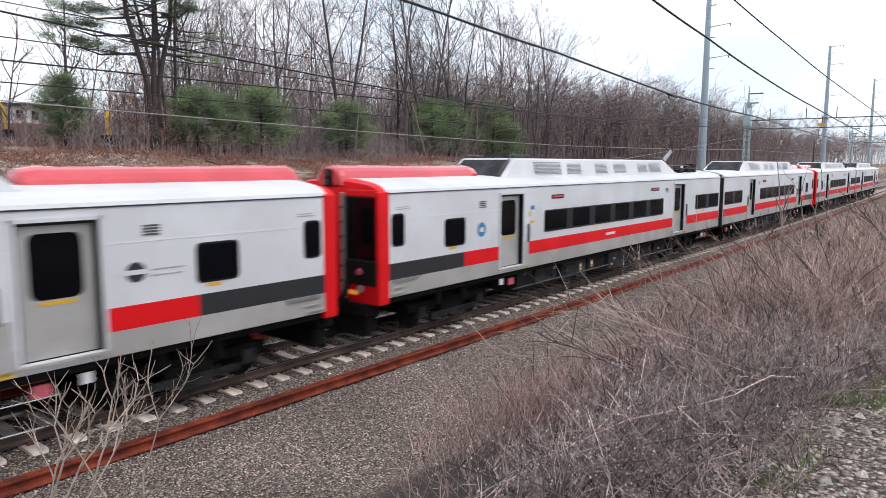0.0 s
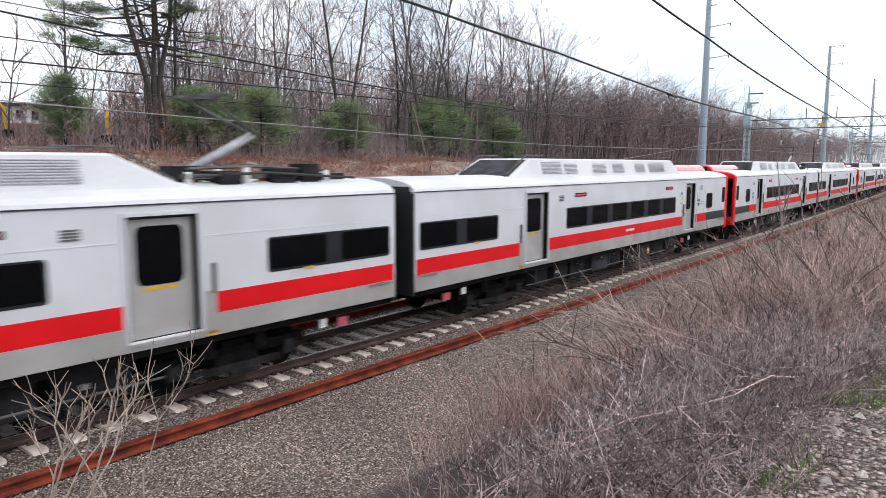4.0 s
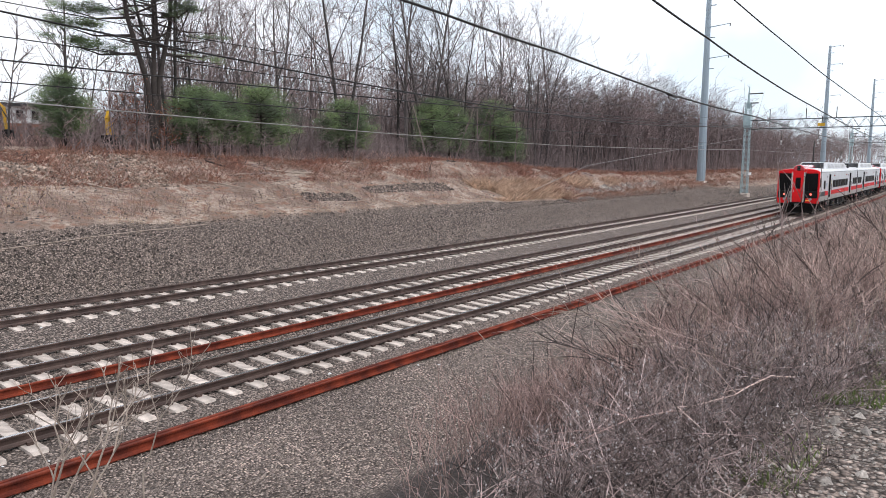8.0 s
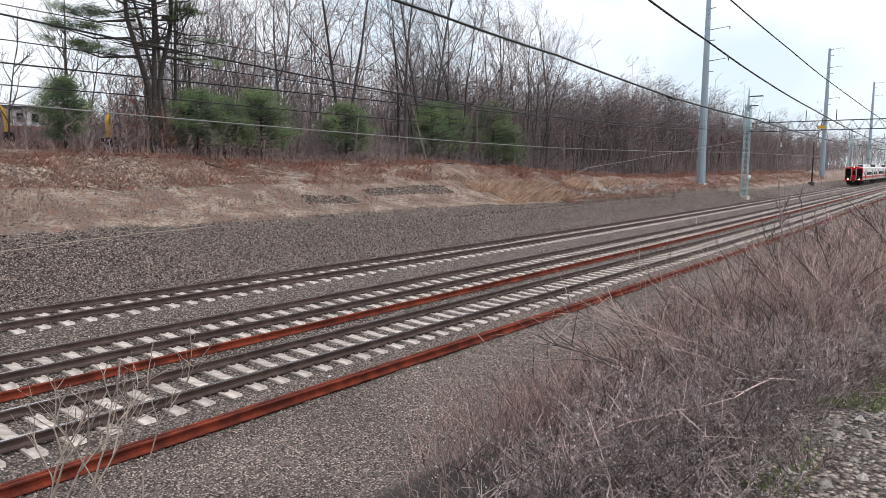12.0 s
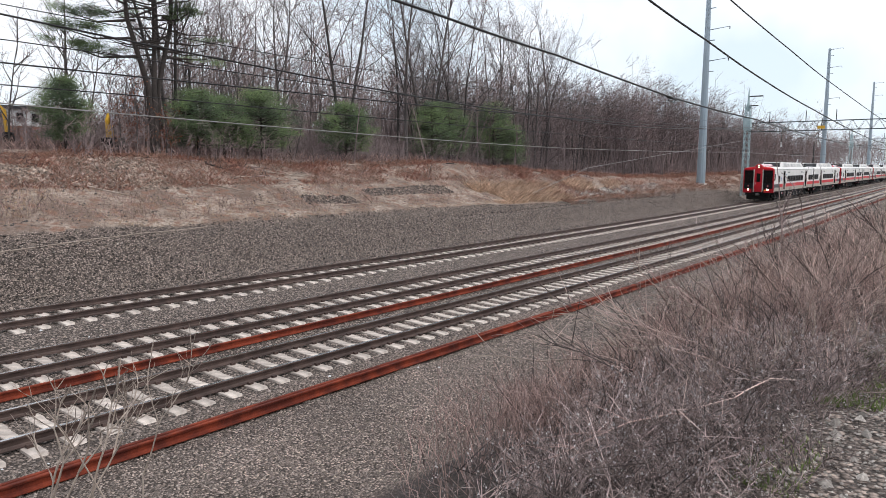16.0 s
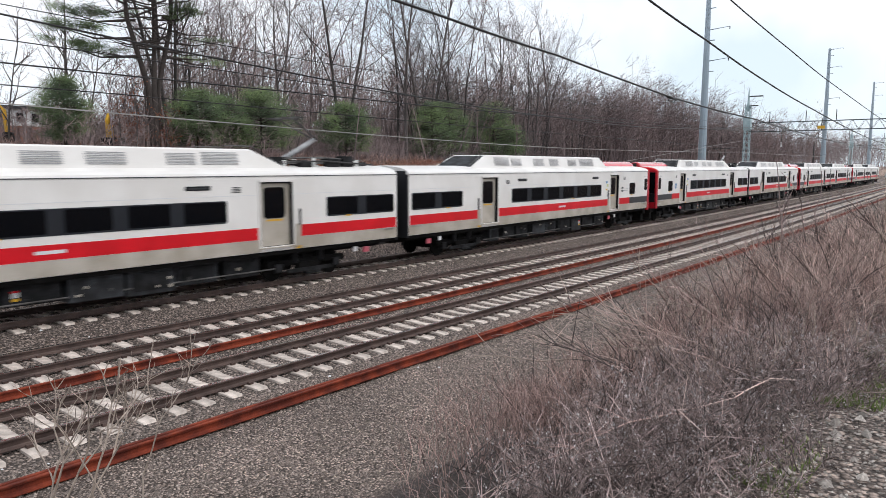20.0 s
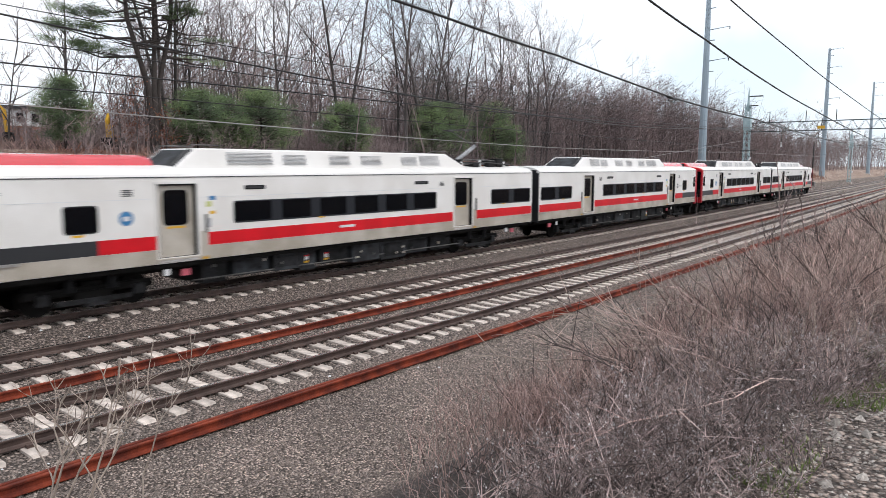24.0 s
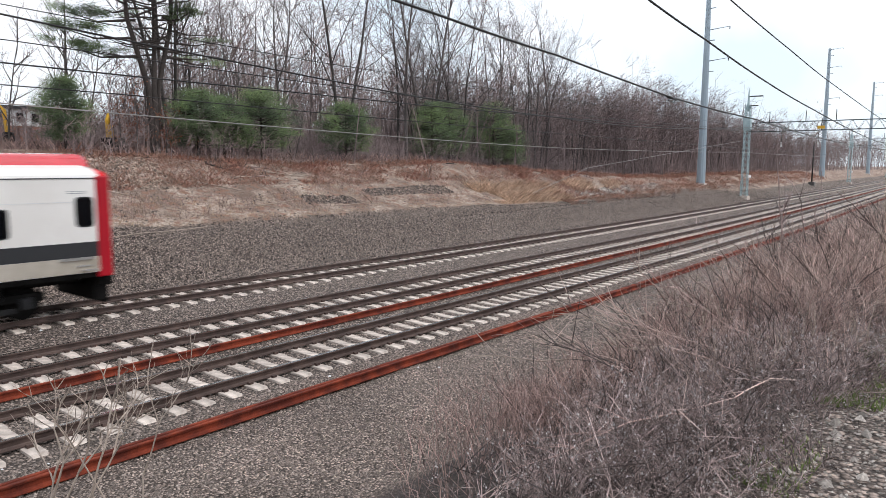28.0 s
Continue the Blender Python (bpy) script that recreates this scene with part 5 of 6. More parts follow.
far_wood(1500, 42, 100, 150, 6, 10.0, "far_wood", 77)
far_wood(2000, 60, 190, 420, 10.5, 17.0, "far_wood", 78)
far_wood(1900, 37, 90, 300, 7, 12.5, "far_wood", 79, 0.75)
far_wood(1500, 38, 60, 190, 7, 13, "far_wood", 80, 0.5)
far_wood(1300, 30, 85, 460, 10.5, 16.5, "far_wood", 81, 0.5)
far_wood(800, 44, 80, 75, 10.5, 14.0, "far_wood", 82, 1.0, 45.0)
far_wood(320, 36, 46, 48, 10.5, 14.5, "far_wood", 83, 1.0, 75.0)


def thicket(n, w0, w1, reach, low, high, seed):
    """Tangled saplings and brambles along the wood's edge, too many to count."""
    v, f = [], []
    r2 = random.Random(seed)
    for _ in range(n):
        w = r2.uniform(w0, w1)
        x = 0.25 * w + reach * r2.random() ** 1.4
        if x / (w + off(x)) < 0.405 and r2.random() < 0.9:
            continue
        h = r2.uniform(low, high) * (0.75 + 0.5 * noise.noise(Vector((x * 0.15, w * 0.2, 6))))
        p = Vector(at(x, w)) - Vector((0, 0, 0.1))
        bend = p + Vector((r2.gauss(0, 0.12), r2.gauss(0, 0.12), 0.55)) * h
        tip = bend + Vector((r2.gauss(0, 0.25), r2.gauss(0, 0.25), 0.4)) * h
        blade(p, bend + (bend - p) * 0.15, 0.02, v, f)
        blade(bend, tip, 0.013, v, f)
        for _k in range(6):
            q = p.lerp(bend, r2.uniform(0.4, 1)) if _k < 3 else bend.lerp(tip, r2.random())
            blade(q, q + Vector((r2.gauss(0, 0.16), r2.gauss(0, 0.16), r2.uniform(0.0, 0.3))) * h, 0.011, v, f)
    tagged(solid("thicket", v, f, "farwood"), "tangled brown saplings and brambles under the trees", "thicket", kind="stuff")


thicket(13000, 39.3, 50, 110, 1.5, 4.0, 91)
thicket(5000, 46, 75, 120, 2.0, 5.0, 92)
thicket(6000, 34.5, 44, 200, 1.2, 3.6, 93)

tp = tall_pine(3, 17)
tp.matrix_basis = Matrix.Translation(at(20.3, 36.6))
for i, (x, w, h, wd) in enumerate(((15.6, 36.9, 3.6, 1.15), (22.9, 36.7, 3.9, 1.9), (25.0, 37.2, 3.6, 1.8), (27.6, 37.0, 4.4, 2.3), (35.4, 37.4, 4.1, 2.2), (47.2, 38.8, 5.4, 2.5), (50.5, 39.4, 5.8, 2.3), (58.4, 39.8, 6.8, 2.9), (62.0, 40.5, 4.4, 2.4))):
    ob = evergreen(40 + i, h, wd, low=0.18)
    ob.matrix_basis = Matrix.Translation(at(x, w))


def leafy_sapling(x, w, tall, seed):
    r2 = random.Random(seed)
    top = thing("leafy_sapling", "slender sapling with withered orange-brown leaves", "tree", "withered saplings", at=Matrix.Translation(at(x, w)))
    v, f, lv, lf = [], [], [], []
    tube([(0, 0, -0.2), (0.1, 0, tall * 0.5), (0, 0.1, tall)], [0.05, 0.035, 0.01], 5, False, v, f)
    for _ in range(34):
        z = r2.uniform(0.12, 0.95) * tall
        e = Vector((r2.gauss(0, 0.6), r2.gauss(0, 0.6), r2.uniform(0.1, 0.5))) * (1.25 - 0.6 * z / tall)
        q = Vector((0.05, 0.02, z))
        tube([q, q + e], [0.014, 0.004], 3, False, v, f)
        for _k in range(13):
            c = q + e * r2.uniform(0.25, 1.05) + Vector((r2.gauss(0, 0.12), r2.gauss(0, 0.12), r2.gauss(0, 0.12)))
            a, b = Vector((r2.gauss(0, 1), r2.gauss(0, 1), r2.gauss(0, 1))).normalized() * 0.055, Vector((r2.gauss(0, 1), r2.gauss(0, 1), r2.gauss(0, 1))).normalized() * 0.035
            n0 = len(lv)
            lv += [c - a, c + b, c + a, c - b]
            lf.append((n0, n0 + 1, n0 + 2, n0 + 3))
    solid("trunk", v, f, "bark", top, smooth=True)
    tagged(solid("foliage", lv, lf, "leaf", top, "withered orange-brown leaves"), kind="stuff")


leafy_sapling(19.35, 37.0, 4.3, 1)
leafy_sapling(18.7, 37.6, 3.2, 2)
leafy_sapling(20.6, 36.2, 2.6, 3)


def excavator(m):
    top = thing("excavator", "small yellow excavator parked behind the bare trees", "excavator", at=m)
    part("engine_housing", boxes((-0.7, 0.7, 0.2, 1.6, 0.5, 1.2), bevel=0.1), "box", top, "grey engine housing")
    for s in (-1, 1):
        part("crawler", boxes((s * 0.6 - 0.15, s * 0.6 + 0.15, -0.8, 1.2, 0.0, 0.5), bevel=0.12), "rubber", top, "black crawler track")
    v, f = tube([(0, 0.2, 0.9), (0.02, 0.0, 1.9), (0.05, -0.5, 2.7)], [0.15, 0.16, 0.11], 4)
    solid("boom", v, f, "yellow", top, "yellow boom")
    v, f = tube([(0.05, -0.45, 2.75), (0.06, -0.95, 2.2), (0.06, -1.0, 1.1)], [0.1, 0.13, 0.08], 4)
    solid("stick", v, f, "yellow", top, "yellow stick")
    part("bucket", boxes((-0.3, 0.4, -1.3, -0.85, 0.6, 1.12), bevel=0.1), "rubber", top, "dark bucket")


excavator(Matrix.Translation(at(18.6, 38.3)) @ Matrix.Rotation(radians(-42), 4, "Z") @ Matrix.Scale(0.8, 4))
excavator(Matrix.Translation(at(13.35, 41.0)) @ Matrix.Rotation(radians(60), 4, "Z"))


def depot(x, w, long, deep, tall, material, label, bays):
    """A low building with windows far behind the trees."""
    px_, py_, pz_ = at(x, w)
    b = thing("low_building", label, "building", "low buildings", at=Matrix.Translation((px_, py_, pz_ - 0.4)))
    part("wall", boxes((0, long, 0, deep, 0, tall)), material, b)
    part("plinth", boxes((-0.06, long + 0.06, -0.08, deep, 0, tall * 0.7)), "brick", b, "brick-red plinth")
    part("roof", boxes((-0.3, long + 0.3, -0.3, deep + 0.3, tall, tall + 0.35)), "band_grey", b, "dark flat roof")
    for i in range(bays):
        u = long * (i + 0.2) / bays
        win = part("window", boxes((u, u + long * 0.55 / bays, -0.05, 0.0, tall * 0.76, tall * 0.95)), "text_grey", b, "window frame")
        part("pane", boxes((u + 0.1, u + long * 0.55 / bays - 0.1, -0.07, -0.05, tall * 0.78, tall * 0.93)), "glass", win)


depot(27.0, 84.0, 9.5, 12.0, 6.0, "wall", "low pale building with a brick-red base behind trees", 6)
depot(430.0, 2.0, 60.0, 22.0, 11.0, "wall", "large pale building far along the line", 8)


def scrub(seed, n, high, wide, material, label, thick=0.006, seeds=0, lean=0.38, twigs=4):
    """A clump of thin arching stems with side twigs and seed heads."""
    r2 = random.Random(seed)
    top = thing("bare_shrub", label, "shrub", "bank shrubs")
    v, f, sv, sf = [], [], [], []

    def fleck(c, size):
        n0 = len(sv)
        for d in ((1, 0, -0.4), (-0.5, 0.8, -0.4), (-0.5, -0.8, -0.4), (0, 0, 1)):
            sv.append(c + Vector(d) * size * r2.uniform(0.7, 1.3))
        sf.extend([(n0, n0 + 1, n0 + 3), (n0 + 1, n0 + 2, n0 + 3), (n0 + 2, n0, n0 + 3)])

    for _ in range(n):
        a, r = r2.uniform(0, math.tau), wide * math.sqrt(r2.random())
        p = Vector((math.cos(a) * r, math.sin(a) * r, -0.1))
        d = Vector((r2.gauss(0, lean), r2.gauss(0, lean), 1)).normalized()
        h = high * r2.uniform(0.4, 1.1)
        bend = Vector((r2.gauss(0, 0.3), r2.gauss(0, 0.3), -0.12)) * h
        pts = [p, p + d * h * 0.45 + bend * 0.1, p + d * h + bend]
        r0 = thick * r2.uniform(0.6, 1.3)
        tube(pts, [r0, r0 * 0.75, r0 * 0.3], 3, False, v, f)
        for _k in range(r2.randint(twigs - 2, twigs + 1)):
            t = r2.uniform(0.3, 0.97)
            q = pts[0].lerp(pts[1], t / 0.45) if t < 0.45 else pts[1].lerp(pts[2], (t - 0.45) / 0.55)
            e = (d * 1.1 + Vector((r2.gauss(0, 0.55), r2.gauss(0, 0.55), r2.uniform(0, 0.6)))).normalized()
            ln = h * r2.uniform(0.12, 0.4)
            blade(q, q + e * ln, r0 * 0.55, v, f)
            for _j in range(1):
                q2 = q + e * ln * r2.uniform(0.3, 0.9)
                blade(q2, q2 + (e + Vector((r2.gauss(0, 0.7), r2.gauss(0, 0.7), r2.gauss(0, 0.5)))) * ln * 0.5, r0 * 0.42, v, f)
            if r2.random() < seeds * 0.8:
                fleck(q + e * ln, r2.uniform(0.004, 0.011))
                fleck(q + e * ln * r2.uniform(0.3, 0.8), r2.uniform(0.003, 0.007))
    solid("stem", v, f, material, top, "bare stems and twigs")
    if sf:
        tagged(solid("seed_head", sv, sf, "seed", top, "pale seed heads"), kind="stuff")
    return top


def twiggy(name, label, seed, stems, high, spread, r0, material, twig_material, lean=0.45, fine=0.0022):
    """A shrub of crooked forking stems with branches and fine twigs."""
    r2 = random.Random(seed)
    top = thing(name, label, "shrub", "bank shrubs")
    v, f, tv, tf = [], [], [], []

    def run(p, d, ln, seg, wander, rise):
        pts = [Vector(p)]
        d = Vector(d).normalized()
        for _ in range(seg):
            d = (d + Vector((r2.gauss(0, wander), r2.gauss(0, wander), r2.gauss(rise, wander)))).normalized()
            pts.append(pts[-1] + d * ln / seg)
        return pts

    def along(pts, t):
        k = min(int(t * (len(pts) - 1)), len(pts) - 2)
        return pts[k].lerp(pts[k + 1], t * (len(pts) - 1) - k), (pts[k + 1] - pts[k]).normalized()

    for _ in range(stems):
        a, q = r2.uniform(0, math.tau), spread * math.sqrt(r2.random())
        ln = high * r2.uniform(0.55, 1.15)
        pts = run((math.cos(a) * q, math.sin(a) * q, -0.08), (r2.gauss(0, lean), r2.gauss(0, lean), 1), ln, 6, 0.13, 0.0)
        rr = r0 * r2.uniform(0.6, 1.2)
        tube(pts, [rr * (1 - 0.75 * i / 6) for i in range(7)], 3, False, v, f)
        for _k in range(r2.randint(5, 8)):
            t = r2.uniform(0.22, 0.97)
            p, d = along(pts, t)
            side = Matrix.Rotation(r2.uniform(0, math.tau), 3, d) @ d.orthogonal().normalized()
            bl = ln * 0.42 * (1.25 - t) * r2.uniform(0.5, 1.2)
            bp = run(p, d * 0.6 + side * 0.6, bl, 3, 0.2, 0.05)
            br = rr * (1 - 0.7 * t) * 0.6
            tube(bp, [br, br * 0.75, br * 0.5, br * 0.2], 3, False, v, f)
            for _j in range(r2.randint(3, 6)):
                p2, d2 = along(bp, r2.uniform(0.2, 1.0))
                side = Matrix.Rotation(r2.uniform(0, math.tau), 3, d2) @ d2.orthogonal().normalized()
                tp_ = run(p2, d2 * 0.6 + side * 0.55, bl * r2.uniform(0.25, 0.5), 2, 0.2, 0.05)
                for i in (0, 1):
                    blade(tp_[i], tp_[i + 1] + (tp_[i + 1] - tp_[i]) * 0.1, max(br * 0.55, fine) * (1 - 0.3 * i), tv, tf)
    solid("stem", v, f, material, top, "crooked bare stems")
    tagged(solid("twig", tv, tf, twig_material, top, "fine bare twigs"), kind="stuff")
    return top


tan, low_lab = "leafless grey-tan shrub on the bank", "low dark bramble with pale seed heads"
TALL = [scrub(70, 75, 1.15, 0.8, "brush", tan, 0.0068, 0.0, 0.2, 5), scrub(71, 75, 1.0, 0.8, "brush", tan, 0.0062, 0.0, 0.24, 5), scrub(72, 80, 1.5, 0.6, "brush_mid", "tall leafless brown shrub on the bank", 0.008, 0, 0.3, 5), scrub(73, 75, 0.95, 0.85, "brush_mid", "leafless brown shrub on the bank", 0.0065, 0.0, 0.26, 5)]
LOW = [scrub(75, 80, 0.5, 0.75, "brush_dark", low_lab, 0.0055, 0.4, 0.7, 6), scrub(76, 80, 0.42, 0.8, "brush_dark", low_lab, 0.0055, 0.4, 0.8, 6), scrub(77, 75, 0.62, 0.65, "brush_dark", "low tangled dark bramble", 0.0055, 0.3, 0.6, 5)]
FINE = [scrub(78, 100, 0.85, 1.1, "brush_mid", "fine dry weed stems by the ballast", 0.004, 0.05, 0.2, 3), scrub(79, 100, 0.65, 1.1, "brush_mid", "fine dry weed stems by the ballast", 0.004, 0.05, 0.25, 3)]
rnd = random.Random(9)


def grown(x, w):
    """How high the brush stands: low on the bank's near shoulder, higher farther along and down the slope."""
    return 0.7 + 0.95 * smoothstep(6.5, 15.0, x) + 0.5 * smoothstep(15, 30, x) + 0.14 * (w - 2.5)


def plant(kinds, n, x0, x1, w0, w1, low, high, power=1.6, keep=None):
    for i in range(n):
        x = x0 + (x1 - x0) * ((i + rnd.random()) / n) ** power
        w = rnd.uniform(w0, w1)
        if keep and not keep(x, w):
            continue
        kind = kinds[i % len(kinds)]
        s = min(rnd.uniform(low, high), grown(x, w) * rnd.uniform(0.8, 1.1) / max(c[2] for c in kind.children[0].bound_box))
        ob = copy_thing(kinds[i % len(kinds)], Matrix())
        ob.matrix_basis = Matrix.LocRotScale(at(x, w), Euler((rnd.uniform(-0.1, 0.1), rnd.uniform(-0.1, 0.1), rnd.uniform(0, 6.28))), (s, s, s))


def edge(x, w):
    """The brush ends at the ballast along a slanting line."""
    return w < 3.0 + 0.6 * (x - 4.1)


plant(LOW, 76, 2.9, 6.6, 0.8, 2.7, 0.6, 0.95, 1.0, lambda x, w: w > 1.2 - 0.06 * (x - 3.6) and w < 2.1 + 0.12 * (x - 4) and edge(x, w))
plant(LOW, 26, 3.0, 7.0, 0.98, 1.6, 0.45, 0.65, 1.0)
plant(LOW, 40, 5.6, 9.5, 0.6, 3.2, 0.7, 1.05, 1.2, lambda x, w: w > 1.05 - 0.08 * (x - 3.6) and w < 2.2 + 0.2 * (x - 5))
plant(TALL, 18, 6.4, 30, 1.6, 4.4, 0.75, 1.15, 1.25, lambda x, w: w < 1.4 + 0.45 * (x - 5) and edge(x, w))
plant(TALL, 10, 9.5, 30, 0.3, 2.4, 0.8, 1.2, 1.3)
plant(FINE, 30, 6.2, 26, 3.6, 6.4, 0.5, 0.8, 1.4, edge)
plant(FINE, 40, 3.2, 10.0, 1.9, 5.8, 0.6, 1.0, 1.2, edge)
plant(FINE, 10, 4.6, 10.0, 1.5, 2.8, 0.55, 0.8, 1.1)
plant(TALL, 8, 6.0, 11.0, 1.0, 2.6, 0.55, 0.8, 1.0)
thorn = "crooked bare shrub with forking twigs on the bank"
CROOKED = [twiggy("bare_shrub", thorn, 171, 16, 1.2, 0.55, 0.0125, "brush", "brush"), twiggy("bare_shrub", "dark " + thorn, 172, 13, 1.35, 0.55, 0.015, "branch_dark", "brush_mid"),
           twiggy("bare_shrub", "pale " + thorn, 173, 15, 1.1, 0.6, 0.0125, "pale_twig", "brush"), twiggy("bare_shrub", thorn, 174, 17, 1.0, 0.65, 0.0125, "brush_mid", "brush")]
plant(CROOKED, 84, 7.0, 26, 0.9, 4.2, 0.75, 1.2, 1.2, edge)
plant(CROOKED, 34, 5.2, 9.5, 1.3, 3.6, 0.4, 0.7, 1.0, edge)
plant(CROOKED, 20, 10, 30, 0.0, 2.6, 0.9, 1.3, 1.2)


def far_brush():
    """The brush farther along the bank, joined."""
    v, f = [], []
    kinds = [(o.data, [tuple(p.vertices) for p in o.data.polygons]) for k in TALL for o in k.children if o.name.startswith("stem")]
    for i in range(64):
        x = 27 + 80 * ((i + rnd.random()) / 64) ** 1.2
        me, polys = kinds[i % len(kinds)]
        s = rnd.uniform(0.9, 1.4)
        m = Matrix.Translation(at(x, rnd.uniform(0.4, 4.6))) @ Matrix.Rotation(rnd.uniform(0, 6.28), 4, "Z") @ Matrix.Scale(s, 4)
        n0 = len(v)
        v += [m @ c.co for c in me.vertices]
        f += [tuple(n0 + k for k in p) for p in polys]
    tagged(solid("far_brush", v, f, "brush"), "leafless tan brush along the bank", "brush", kind="stuff")


far_brush()
for k in TALL + LOW + FINE + CROOKED:
    for o in (*k.children_recursive, k):
        bpy.data.objects.remove(o)


def branchy(name, label, base, ways, r0, material, seed, twigs=7):
    """A few long crooked stems with side twigs."""
    r2 = random.Random(seed)
    top = thing(name, label, "shrub", at=Matrix.Translation(base))
    for way in ways:
        d = Vector(way)
        ln = d.length
        pts = [Vector((0, 0, -0.1))]
        for i in range(5):
            pts.append(d * ((i + 1) / 5) + Vector((r2.gauss(0, 0.02), r2.gauss(0, 0.02), r2.gauss(0, 0.012))) * ln)
        v, f = tube(pts, [r0, r0 * 0.85, r0 * 0.7, r0 * 0.55, r0 * 0.4, r0 * 0.2], 5, False)
        stem = solid("stem", v, f, material, top, smooth=True)
        for _ in range(twigs):
            k = r2.randint(1, 4)
            q = pts[k].lerp(pts[k + 1], r2.random())
            e = (d.normalized() * 0.7 + Vector((r2.gauss(0, 0.6), r2.gauss(0, 0.6), r2.gauss(0.2, 0.4)))).normalized() * ln * r2.uniform(0.12, 0.32)
            v, f = tube([q, q + e * 0.55 + Vector((0, 0, 0.01)), q + e], [r0 * 0.45, r0 * 0.32, r0 * 0.12], 4, False)
            solid("twig", v, f, material, stem)


def forking_shrub(seed, x, y, ways, r0):
    """Long bare stems that fork again and again towards their tips."""
    r2 = random.Random(seed)
    top = thing("bleached_shrub", "bleached bare shrub with long forking stems below the bank", "shrub", "bank shrubs", at=Matrix.Translation((x, y, height(x, y))))

    def grow(p, d, ln, r, level, v, f):
        pts, d = [p], d.normalized()
        for _ in range(4):
            d = (d + Vector((r2.gauss(0, 0.09), r2.gauss(0, 0.09), r2.gauss(0.03, 0.06)))).normalized()
            pts.append(pts[-1] + d * ln / 4)
        tube(pts, [r * (1 - 0.09 * i) for i in range(5)], 6 if level < 2 else 4, False, v, f)
        if level == 3:
            return
        side = Matrix.Rotation(r2.uniform(0, math.tau), 3, d) @ d.orthogonal().normalized()
        forks = [(1.0, 0.4, 0.85), (-1.0, 0.8, 0.7)] + ([(0.2, 0.9, 0.5)] if r2.random() < 0.25 else [])
        for sign, wide, share in forks:
            grow(pts[4], d + side * sign * wide * r2.uniform(0.7, 1.3), ln * r2.uniform(0.6, 0.85), r * share, level + 1, v, f)
        for k in (2, 3):
            if level and r2.random() < 0.6:
                e = (d + Vector((r2.gauss(0, 0.7), r2.gauss(0, 0.7), 0.2))).normalized() * ln * 0.45
                tube([pts[k], pts[k] + e * 0.5, pts[k] + e + Vector((0, 0, 0.03))], [r * 0.45, r * 0.35, r * 0.15], 4, False, v, f)

    for dx, dy, ln in ways:
        v, f = [], []
        foot = Vector((r2.uniform(-0.12, 0.12), r2.uniform(-0.12, 0.12), -0.08))
        mid = foot + Vector((dx * 0.3, dy * 0.3, ln))
        tube([foot, foot.lerp(mid, 0.5) + Vector((0.03, -0.02, 0)), mid], [r0 * 1.25, r0 * 1.1, r0], 6, False, v, f)
        grow(mid, Vector((dx * 0.8, dy * 0.8, 1)), 0.42, r0, 0, v, f)
        solid("stem", v, f, "pale_twig", top, smooth=True)


forking_shrub(5, 1.75, 5.3, ((-0.25, 0.2, 1.3), (0.3, -0.1, 1.35), (0.8, 0.1, 1.2)), 0.0115)
forking_shrub(8, 1.95, 5.15, ((0.9, -0.2, 1.25), (0.2, 0.4, 1.05), (0.5, 0.1, 1.4)), 0.0095)
forking_shrub(11, 2.4, 4.95, ((0.3, -0.2, 1.35), (-0.5, 0.3, 1.2)), 0.007)
branchy("arching_sapling", "dark arching sapling above the brush", (14.6, 3.35, height(14.6, 3.35)), [(0.3, 0.25, 2.75), (-0.5, -0.1, 2.0)], 0.024, "brush_dark", 7, 5)
branchy("arching_sapling", "dark arching sapling above the brush", (16.2, 3.1, height(16.2, 3.1)), [(-0.6, 0.35, 2.1), (0.5, 0.05, 2.3)], 0.02, "brush_dark", 8, 6)
branchy("fallen_branch", "long bare fallen branch leaning over the brush", (8.4, 3.4, height(8.4, 3.4) + 0.1), [(-0.6, 2.4, -0.15)], 0.018, "pale_twig", 9, 9)
branchy("fallen_branch", "long bare fallen branch leaning over the brush", (7.4, 2.2, height(7.4, 2.2) + 0.15), [(-1.2, 0.7, 0.1)], 0.02, "pale_twig", 12, 6)
branchy("fallen_branch", "long bare branch leaning over the brush", (10.4, 3.0, height(10.4, 3.0) + 0.2), [(-0.4, 2.6, -0.3), (0.6, 2.0, -0.1)], 0.014, "pale_twig", 13, 9)


for i, (a, b, r, m) in enumerate((((5.6, 1.25, 2.62), (2.4, 2.65, -0.25), 0.011, "brush"), ((5.4, 1.4, 2.6), (0.9, 1.7, 0.06), 0.01, "brush"), ((5.6, 1.15, 2.66), (-1.55, 0.35, 0.0), 0.01, "brush"), ((4.5, 1.5, 2.62), (-1.6, 0.4, -0.04), 0.009, "brush_mid"),
                                  ((6.8, 1.6, 2.55), (2.4, 2.6, 0.1), 0.011, "brush_mid"), ((5.9, 1.2, 2.55), (1.1, 1.7, 0.5), 0.009, "brush_mid"), ((6.2, 1.5, 2.55), (0.6, 2.4, 0.1), 0.009, "brush"))):
    branchy("fallen_branch", "long bare branch lying across the low brush", a, [b], r * 0.65, m, 90 + i, 8)
rb = random.Random(45)
